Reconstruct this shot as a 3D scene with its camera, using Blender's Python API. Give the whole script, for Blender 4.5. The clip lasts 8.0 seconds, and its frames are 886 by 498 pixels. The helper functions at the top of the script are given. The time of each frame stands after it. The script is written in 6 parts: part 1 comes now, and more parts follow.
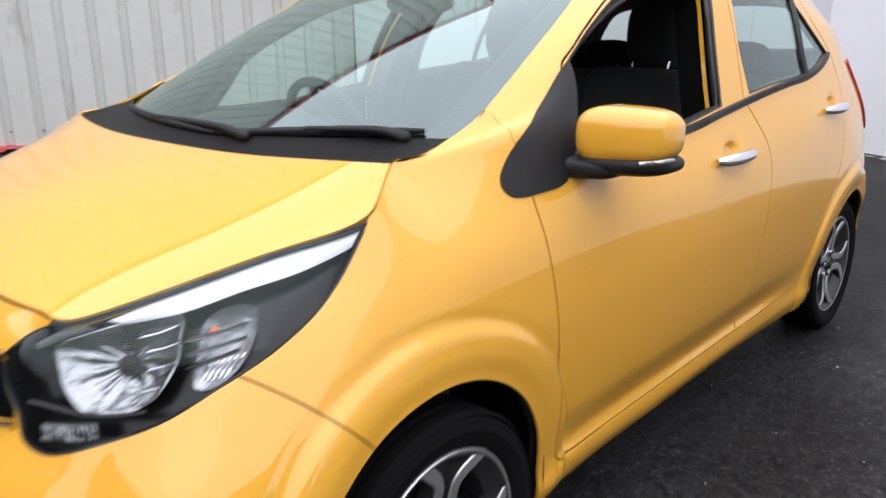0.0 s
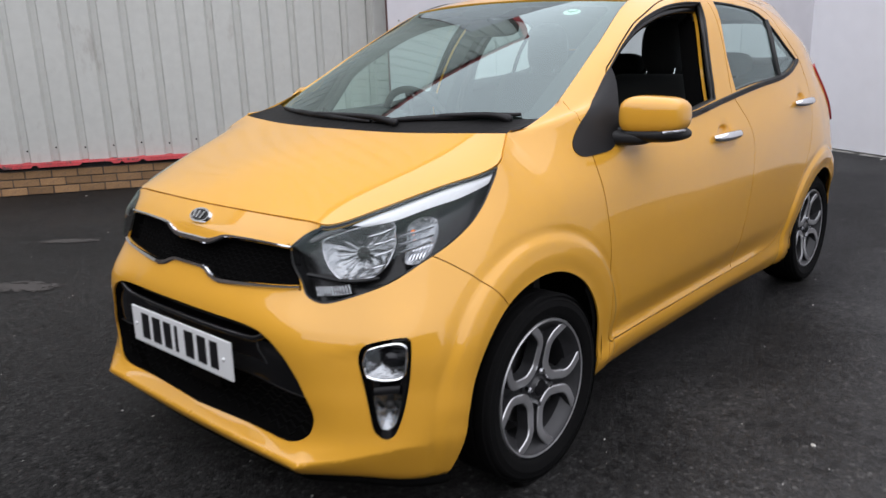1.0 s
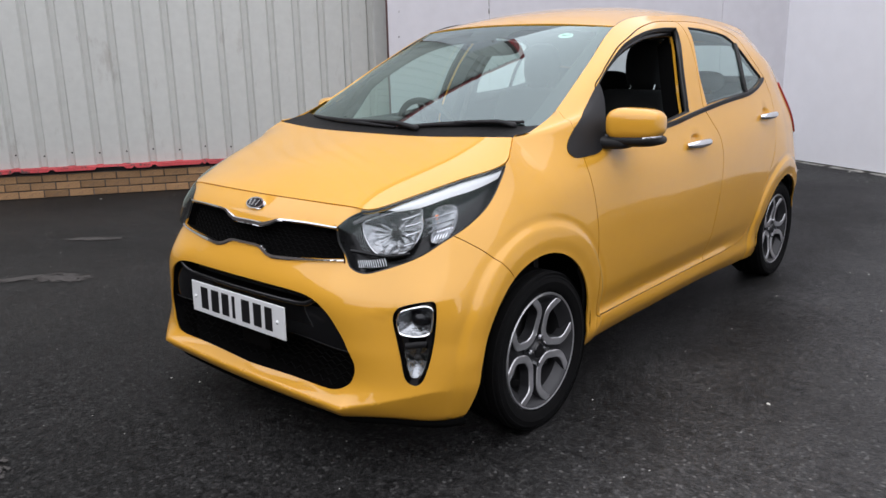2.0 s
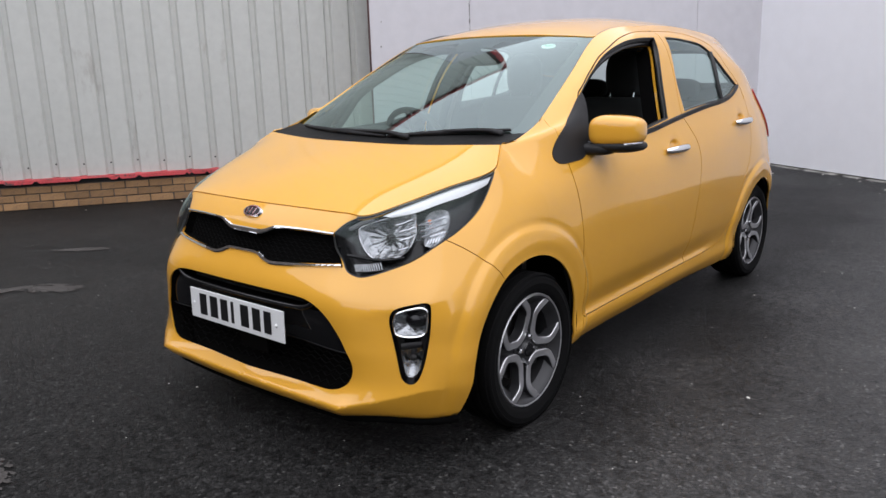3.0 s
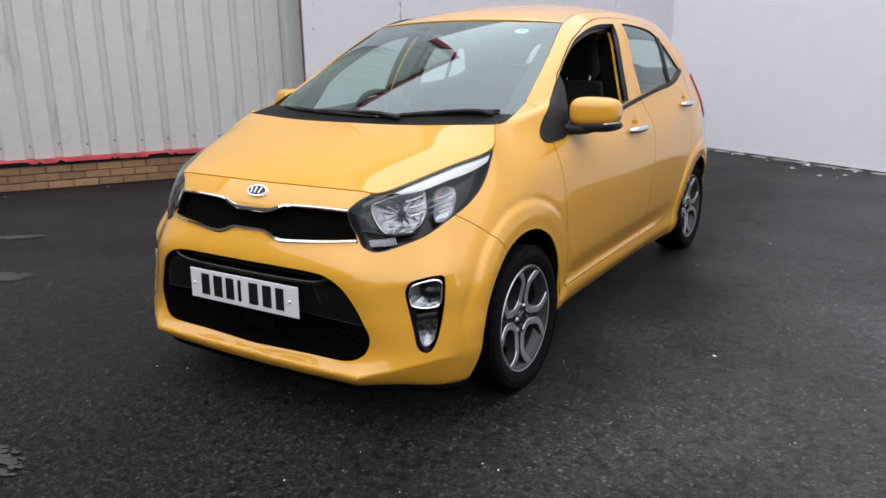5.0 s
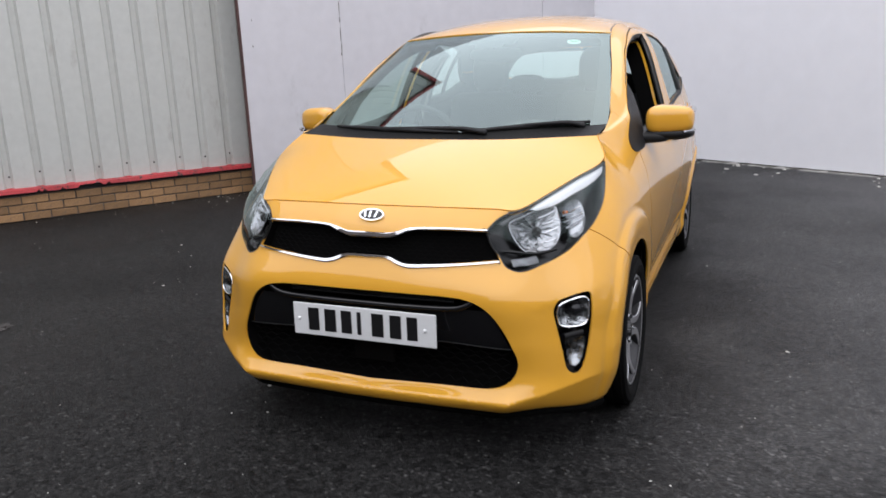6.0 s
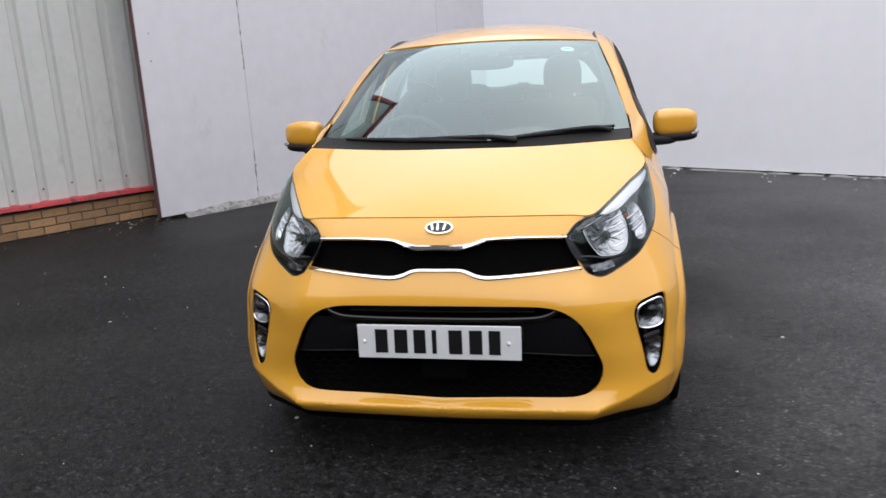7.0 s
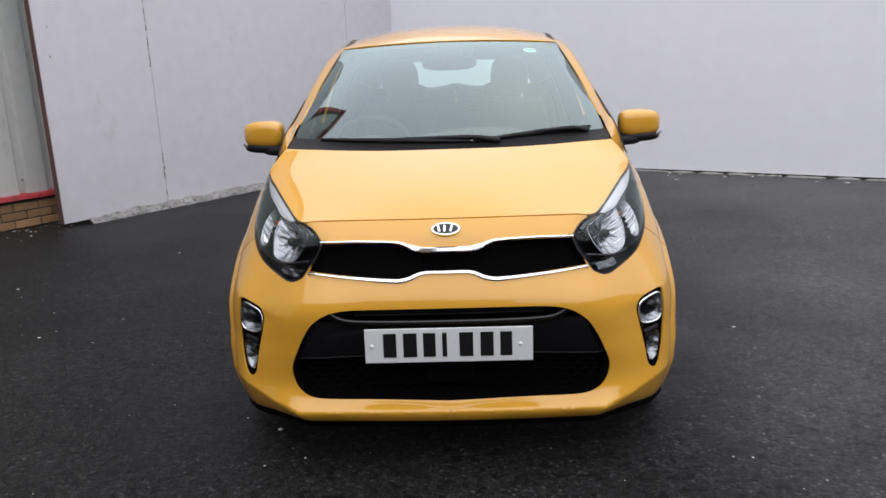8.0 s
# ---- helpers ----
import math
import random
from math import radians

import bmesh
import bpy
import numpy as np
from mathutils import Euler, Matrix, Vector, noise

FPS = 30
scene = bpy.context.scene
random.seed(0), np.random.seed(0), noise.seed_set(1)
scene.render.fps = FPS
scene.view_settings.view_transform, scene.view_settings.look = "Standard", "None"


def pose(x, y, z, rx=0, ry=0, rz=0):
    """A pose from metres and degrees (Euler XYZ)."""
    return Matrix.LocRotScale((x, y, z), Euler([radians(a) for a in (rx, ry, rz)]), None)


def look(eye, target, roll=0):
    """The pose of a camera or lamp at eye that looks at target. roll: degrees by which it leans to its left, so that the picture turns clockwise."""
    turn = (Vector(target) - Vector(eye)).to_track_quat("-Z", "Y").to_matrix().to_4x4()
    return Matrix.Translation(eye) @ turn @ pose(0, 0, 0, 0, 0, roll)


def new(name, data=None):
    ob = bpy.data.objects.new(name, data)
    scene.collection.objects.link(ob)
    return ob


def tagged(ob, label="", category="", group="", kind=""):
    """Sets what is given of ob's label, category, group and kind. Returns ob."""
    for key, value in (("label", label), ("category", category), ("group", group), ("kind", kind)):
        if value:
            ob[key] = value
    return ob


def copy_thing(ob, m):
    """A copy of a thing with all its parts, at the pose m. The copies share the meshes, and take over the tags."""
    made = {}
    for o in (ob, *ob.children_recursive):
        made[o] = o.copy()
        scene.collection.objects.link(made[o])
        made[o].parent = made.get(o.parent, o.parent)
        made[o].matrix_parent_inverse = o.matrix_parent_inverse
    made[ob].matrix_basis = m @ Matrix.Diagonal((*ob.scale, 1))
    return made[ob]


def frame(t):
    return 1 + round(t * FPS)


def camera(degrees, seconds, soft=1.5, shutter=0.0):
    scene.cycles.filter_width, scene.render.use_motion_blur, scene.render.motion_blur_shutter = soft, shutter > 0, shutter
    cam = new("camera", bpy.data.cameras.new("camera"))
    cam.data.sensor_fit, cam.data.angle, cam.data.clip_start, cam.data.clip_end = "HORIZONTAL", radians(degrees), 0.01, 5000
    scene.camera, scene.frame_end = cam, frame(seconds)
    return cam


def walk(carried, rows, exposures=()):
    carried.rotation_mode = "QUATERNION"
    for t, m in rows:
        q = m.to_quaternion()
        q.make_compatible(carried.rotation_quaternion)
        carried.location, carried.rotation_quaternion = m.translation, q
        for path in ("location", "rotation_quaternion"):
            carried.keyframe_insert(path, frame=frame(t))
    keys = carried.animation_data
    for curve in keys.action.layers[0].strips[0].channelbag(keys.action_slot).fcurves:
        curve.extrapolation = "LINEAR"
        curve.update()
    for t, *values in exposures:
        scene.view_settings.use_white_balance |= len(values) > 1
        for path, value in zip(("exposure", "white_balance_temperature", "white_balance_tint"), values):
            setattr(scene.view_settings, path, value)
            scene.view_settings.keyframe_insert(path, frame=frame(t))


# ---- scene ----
# World: the car faces -y, its front axle lies over the origin, x points to its left side.
cam = camera(59.0, 8.0, soft=1.5, shutter=0.35)
ROWS = [  # seconds, x, y, z, yaw, pitch, roll
    (0.0, 1.631, -0.955, 1.211, 42.09, -15.94, 0.79),
    (0.2, 1.717, -1.126, 1.208, 42.96, -15.84, 0.20),
    (0.5, 1.857, -1.342, 1.231, 43.72, -15.59, 1.72),
    (0.7, 1.905, -1.493, 1.222, 43.23, -14.58, 1.37),
    (1.0, 1.972, -1.749, 1.224, 41.70, -14.67, 2.02),
    (1.2, 2.013, -1.870, 1.235, 41.35, -14.68, 2.44),
    (1.5, 2.101, -1.987, 1.240, 41.03, -13.27, 1.72),
    (1.7, 2.154, -2.060, 1.240, 41.09, -13.57, 1.48),
    (2.8, 2.215, -2.236, 1.254, 39.53, -13.53, 1.54),
    (3.0, 2.223, -2.243, 1.255, 39.23, -13.25, 1.78),
    (3.5, 2.223, -2.243, 1.256, 38.83, -13.26, 1.72),
    (4.0, 2.228, -2.246, 1.254, 39.15, -13.18, 1.87),
    (4.2, 2.230, -2.253, 1.253, 39.51, -13.22, 2.13),
    (5.3, 1.843, -2.670, 1.266, 28.66, -14.89, 0.87),
    (5.5, 1.685, -2.723, 1.253, 26.87, -14.92, 1.08),
    (5.8, 1.330, -2.828, 1.270, 22.67, -15.30, 2.70),
    (6.0, 1.201, -2.849, 1.278, 22.03, -13.81, 2.43),
    (6.2, 1.060, -2.925, 1.281, 19.59, -13.47, 2.24),
    (6.5, 0.830, -3.005, 1.296, 14.79, -14.24, 2.43),
    (6.7, 0.702, -3.024, 1.297, 13.10, -13.64, 1.36),
    (7.0, 0.500, -2.978, 1.291, 10.50, -13.42, 3.27),
    (7.2, 0.378, -2.947, 1.299, 8.49, -13.59, 3.22),
    (7.5, 0.260, -2.946, 1.306, 6.07, -12.75, 2.62),
    (7.7, 0.173, -2.959, 1.303, 4.10, -13.10, 2.84),
    (8.0, 0.109, -2.992, 1.306, 1.82, -13.80, 2.52),
]
walk(cam, [(t, pose(x, y, z, 90 + pitch, roll, yaw)) for t, x, y, z, yaw, pitch, roll in ROWS],
     exposures=[(0.0, 0.82), (0.5, 0.56), (1.0, 0.43), (1.5, 0.45), (3.0, 0.48), (5.5, 0.49), (7.5, 0.46), (8.0, 0.30)])

# ---- light: a pale overcast sky and a wide, weak sun behind it ----
SUN_ELEVATION, SUN_TURN = 58.0, 25.0
world = bpy.data.worlds.new("sky")
scene.world = world
world.use_nodes = True
wn, wl = world.node_tree.nodes, world.node_tree.links
sky = wn.new("ShaderNodeTexSky")
sky.sky_type, sky.sun_disc = "NISHITA", False
sky.sun_elevation, sky.sun_rotation = radians(SUN_ELEVATION), radians(SUN_TURN)
sky.dust_density, sky.ozone_density, sky.air_density = 6.0, 1.0, 1.0
haze = wn.new("ShaderNodeMix")
haze.data_type = "RGBA"
haze.inputs["Factor"].default_value = 0.94
haze.inputs["B"].default_value = (11.7, 11.8, 13.0, 1)
wl.new(sky.outputs["Color"], haze.inputs["A"])
# overcast: about twice as bright overhead as at the horizon
up, height, lift, glow = wn.new("ShaderNodeTexCoord"), wn.new("ShaderNodeSeparateXYZ"), wn.new("ShaderNodeMapRange"), wn.new("ShaderNodeVectorMath")
lift.inputs["To Min"].default_value, lift.inputs["To Max"].default_value = 0.82, 1.10
glow.operation = "SCALE"
wl.new(up.outputs["Generated"], height.inputs[0])
wl.new(height.outputs["Z"], lift.inputs["Value"])
wl.new(haze.outputs["Result"], glow.inputs[0])
wl.new(lift.outputs[0], glow.inputs["Scale"])
wl.new(glow.outputs[0], wn["Background"].inputs["Color"])
wn["Background"].inputs["Strength"].default_value = 0.12
sun = new("sun", bpy.data.lights.new("sun", "SUN"))
sun.data.energy, sun.data.angle, sun.data.color = 0.5, radians(80), (1.0, 0.97, 0.92)
sun.matrix_world = look((2, -3, 9), (0.5, 0.5, 0))


# ---- materials ----
def material(name, base, rough=0.5, metal=0.0, coat=0.0, vary=0.0, scale=8.0, bump=0.0, bump_scale=60.0, rough_vary=0.0, spec=0.5, detail=6.0):
    """A principled surface with variation at two scales and a fine relief, in object space."""
    m = bpy.data.materials.new(name)
    m.use_nodes = True
    n, l = m.node_tree.nodes, m.node_tree.links
    p = n["Principled BSDF"]
    p.inputs["Base Color"].default_value = (*base, 1)
    p.inputs["Roughness"].default_value = rough
    p.inputs["Metallic"].default_value = metal
    p.inputs["Specular IOR Level"].default_value = spec
    if coat:
        p.inputs["Coat Weight"].default_value = coat
        p.inputs["Coat Roughness"].default_value = 0.03
    where = n.new("ShaderNodeTexCoord")
    if vary or rough_vary:
        big, fine = n.new("ShaderNodeTexNoise"), n.new("ShaderNodeTexNoise")
        big.inputs["Scale"].default_value, fine.inputs["Scale"].default_value = scale * 0.22, scale * 5
        big.inputs["Detail"].default_value, fine.inputs["Detail"].default_value = detail, 4.0
        add = n.new("ShaderNodeMath")
        add.operation = "ADD"
        for t, i in ((big, 0), (fine, 1)):
            l.new(where.outputs["Object"], t.inputs["Vector"])
            l.new(t.outputs["Fac"], add.inputs[i])
        if vary:
            ramp = n.new("ShaderNodeMapRange")
            ramp.inputs["From Min"].default_value, ramp.inputs["From Max"].default_value = 0.6, 1.4
            ramp.inputs["To Min"].default_value, ramp.inputs["To Max"].default_value = 1 - vary, 1 + vary
            l.new(add.outputs[0], ramp.inputs["Value"])
            mul = n.new("ShaderNodeVectorMath")
            mul.operation = "SCALE"
            mul.inputs[0].default_value = base
            l.new(ramp.outputs[0], mul.inputs["Scale"])
            l.new(mul.outputs[0], p.inputs["Base Color"])
        if rough_vary:
            rr = n.new("ShaderNodeMapRange")
            rr.inputs["From Min"].default_value, rr.inputs["From Max"].default_value = 0.6, 1.4
            rr.inputs["To Min"].default_value, rr.inputs["To Max"].default_value = rough - rough_vary, rough + rough_vary
            l.new(add.outputs[0], rr.inputs["Value"])
            l.new(rr.outputs[0], p.inputs["Roughness"])
    if bump:
        tex, b = n.new("ShaderNodeTexNoise"), n.new("ShaderNodeBump")
        tex.inputs["Scale"].default_value, tex.inputs["Detail"].default_value = bump_scale, 6.0
        b.inputs["Strength"].default_value, b.inputs["Distance"].default_value = bump, 0.01
        l.new(where.outputs["Object"], tex.inputs["Vector"])
        l.new(tex.outputs["Fac"], b.inputs["Height"])
        l.new(b.outputs[0], p.inputs["Normal"])
    return m


def glass(name, tint, gloss=0.08, rough=0.0):
    """A thin pane: clear tint with a mirror gloss that grows towards the edge-on view, alike from both sides."""
    m = bpy.data.materials.new(name)
    m.use_nodes = True
    n, l = m.node_tree.nodes, m.node_tree.links
    n.remove(n["Principled BSDF"])
    clear, shine, mix, facing = n.new("ShaderNodeBsdfTransparent"), n.new("ShaderNodeBsdfGlossy"), n.new("ShaderNodeMixShader"), n.new("ShaderNodeLayerWeight")
    clear.inputs["Color"].default_value = (*tint, 1)
    shine.inputs["Roughness"].default_value = rough
    shine.inputs["Color"].default_value = (0.83, 0.98, 0.965, 1)
    facing.inputs["Blend"].default_value = 0.5
    power, share = n.new("ShaderNodeMath"), n.new("ShaderNodeMath")
    power.operation, power.inputs[1].default_value = "POWER", 4.0
    share.operation, share.inputs[1].default_value, share.inputs[2].default_value = "MULTIPLY_ADD", 1 - gloss, gloss
    l.new(facing.outputs["Facing"], power.inputs[0])
    l.new(power.outputs[0], share.inputs[0])
    l.new(share.outputs[0], mix.inputs[0])
    l.new(clear.outputs[0], mix.inputs[1])
    l.new(shine.outputs[0], mix.inputs[2])
    l.new(mix.outputs[0], n["Material Output"].inputs["Surface"])
    return m


PAINT = material("yellow car paint", (0.69, 0.345, 0.032), 0.34, 0.0, 1.0, vary=0.02, scale=2, spec=0.2)
PAINT.node_tree.nodes["Principled BSDF"].inputs["Coat IOR"].default_value = 1.58  # deep clear lacquer
BLACK_PLASTIC = material("black grained plastic", (0.008, 0.008, 0.009), 0.5, spec=0.3, bump=0.15, bump_scale=900)
GLOSS_BLACK = material("gloss black plastic", (0.006, 0.006, 0.007), 0.08)
RUBBER = material("tyre rubber", (0.0035, 0.0035, 0.0036), 0.85, spec=0.12, vary=0.2, scale=14, bump=0.1, bump_scale=300)
SEAL = material("rubber seal", (0.008, 0.008, 0.008), 0.5)
CHROME = material("chrome", (0.80, 0.81, 0.83), 0.06, 1.0, rough_vary=0.02, scale=30)
MACHINED = material("machined alloy", (0.50, 0.50, 0.51), 0.36, 0.8, vary=0.05, scale=40)
ALLOY_GREY = material("grey painted alloy", (0.030, 0.030, 0.032), 0.4, 0.2, vary=0.1, scale=30)
DARK_IRON = material("dark iron", (0.03, 0.029, 0.028), 0.6, 0.4, vary=0.3, scale=40)
DISC_STEEL = material("brake disc steel", (0.36, 0.36, 0.37), 0.35, 1.0, vary=0.1, scale=20)
CABIN_BLACK = material("black cabin trim", (0.016, 0.016, 0.017), 0.65, vary=0.15, scale=20, bump=0.1, bump_scale=500)
CABIN_GREY = material("grey cabin lining", (0.11, 0.11, 0.105), 0.8, vary=0.05, scale=10)
SEAT_CLOTH = material("black seat cloth", (0.014, 0.014, 0.015), 0.85, vary=0.25, scale=60, bump=0.2, bump_scale=700)
WINDOW_GLASS = glass("window glass", (0.82, 0.93, 0.90), 0.12)
SCREEN_GLASS = glass("windscreen glass", (0.74, 0.90, 0.84), 0.15)
LAMP_GLASS = glass("clear lamp plastic", (0.86, 0.87, 0.88), 0.02, 0.05)
LAMP_BLACK = material("lamp housing black", (0.006, 0.006, 0.0065), 0.22, spec=0.4)
WELL_BLACK = material("black felt wheel liner", (0.004, 0.004, 0.004), 0.95, spec=0.05)
LAMP_CHROME = material("lamp reflector", (0.42, 0.43, 0.44), 0.12, 1.0, bump=0.6, bump_scale=48)
LAMP_GREY = material("grey lamp trim", (0.16, 0.16, 0.165), 0.35, vary=0.1, scale=30)
LAMP_STRIP = material("lamp light guide", (0.84, 0.85, 0.86), 0.25, 0.0, coat=0.6)
AMBER = material("amber bulb", (0.75, 0.17, 0.02), 0.2)
RED_LAMP = material("red tail lamp", (0.42, 0.015, 0.03), 0.12, coat=1.0)
PLATE_WHITE = material("white plate", (0.74, 0.75, 0.75), 0.3, vary=0.03, scale=20)
PLATE_BLACK = material("black plate marks", (0.01, 0.01, 0.011), 0.3)
STICKER = material("pale green sticker", (0.55, 0.72, 0.62), 0.5)
FRIT = material("black glass border", (0.008, 0.008, 0.009), 0.6, spec=0.1)


# ---- building helpers ----
def link_mesh(name, verts, faces, mat, parent=None, label="", normals=None, smooth=True):
    me = bpy.data.meshes.new(name)
    me.from_pydata([tuple(v) for v in verts], [], [tuple(f) for f in faces])
    me.materials.append(mat)
    me.validate()
    if smooth:
        me.polygons.foreach_set("use_smooth", [True] * len(me.polygons))
    if normals is not None and len(me.vertices) == len(normals):
        me.normals_split_custom_set_from_vertices([tuple(n) for n in normals])
    ob = new(name, me)
    ob.parent = parent
    if label:
        ob["label"] = label
    return ob


def part(name, bm, mat, parent=None, label="", smooth=None):
    """Links a bmesh as one mesh object; smooth: degrees under which edges are shaded soft."""
    me = bpy.data.meshes.new(name)
    bmesh.ops.recalc_face_normals(bm, faces=bm.faces)
    if smooth:
        for f in bm.faces:
            f.smooth = True
        for e in bm.edges:
            if len(e.link_faces) == 2 and e.calc_face_angle(0) > radians(smooth):
                e.smooth = False
    bm.to_mesh(me)
    bm.free()
    me.materials.append(mat)
    ob = new(name, me)
    ob.parent = parent
    if label:
        ob["label"] = label
    return ob


def thing(name, label, category, group="", kind="", at=None):
    ob = new(name)
    if at is not None:
        ob.matrix_world = at
    return tagged(ob, label, category, group, kind)


def box(bm, size, at=(0, 0, 0), turn=None, bevel=0.0, seg=2):
    m = Matrix.Translation(at) @ (turn or Matrix()) @ Matrix.Diagonal((*size, 1))
    r = bmesh.ops.create_cube(bm, size=1, matrix=m)
    if bevel:
        edges = list({e for v in r["verts"] for e in v.link_edges})
        bmesh.ops.bevel(bm, geom=edges, offset=bevel, segments=seg, affect="EDGES", profile=0.5)
    return bm


def lathe(bm, profile, steps=48, axis="X"):
    """A ring body from (radius, along) pairs, turned about an axis through the origin."""
    rings = []
    for r, a in profile:
        ring = []
        for i in range(steps):
            w = 2 * math.pi * i / steps
            c, s = r * math.cos(w), r * math.sin(w)
            ring.append(bm.verts.new((a, c, s) if axis == "X" else (c, s, a)))
        rings.append(ring)
    for p, q in zip(rings, rings[1:]):
        for i in range(steps):
            j = (i + 1) % steps
            bm.faces.new((p[i], p[j], q[j], q[i]))
    return bm


def tube(bm, points, radius, steps=8, caps=True):
    """A round bar along a line of points; radius may be one number or one for each point."""
    pts = [Vector(p) for p in points]
    rad = [radius] * len(pts) if isinstance(radius, (int, float)) else [float(r) for r in radius]
    rings, up = [], Vector((0.3, 0.2, 1)).normalized()
    for i, p in enumerate(pts):
        t = (pts[min(i + 1, len(pts) - 1)] - pts[max(i - 1, 0)]).normalized()
        a = t.cross(up)
        a = a.normalized() if a.length > 1e-4 else t.orthogonal().normalized()
        b = t.cross(a)
        rings.append([bm.verts.new(p + rad[i] * (math.cos(w) * a + math.sin(w) * b)) for w in (2 * math.pi * k / steps for k in range(steps))])
    for p, q in zip(rings, rings[1:]):
        for i in range(steps):
            j = (i + 1) % steps
            bm.faces.new((p[i], p[j], q[j], q[i]))
    if caps:
        bm.faces.new(rings[0][::-1])
        bm.faces.new(rings[-1])
    return bm


def spline(pts, per=8, closed=False, sharp=()):
    """A smooth line through points (Catmull-Rom); it turns sharply at the indices in sharp."""
    P = [np.array(p, float) for p in pts]
    n, out = len(P), []
    for i in range(n if closed else n - 1):
        a, b = P[i], P[(i + 1) % n]
        before = P[(i - 1) % n] if (closed or i > 0) and i not in sharp else 2 * a - b
        after = P[(i + 2) % n] if (closed or i + 2 < n) and (i + 1) % n not in sharp else 2 * b - a
        ta, tb = (b - before) / 2, (after - a) / 2
        d = np.linalg.norm(b - a)
        for t in (ta, tb):
            ln = np.linalg.norm(t)
            if ln > d:
                t *= d / ln
        for k in range(per):
            t = k / per
            out.append((2 * t**3 - 3 * t**2 + 1) * a + (t**3 - 2 * t**2 + t) * ta + (3 * t**2 - 2 * t**3) * b + (t**3 - t**2) * tb)
    if not closed:
        out.append(P[-1])
    return np.array(out)


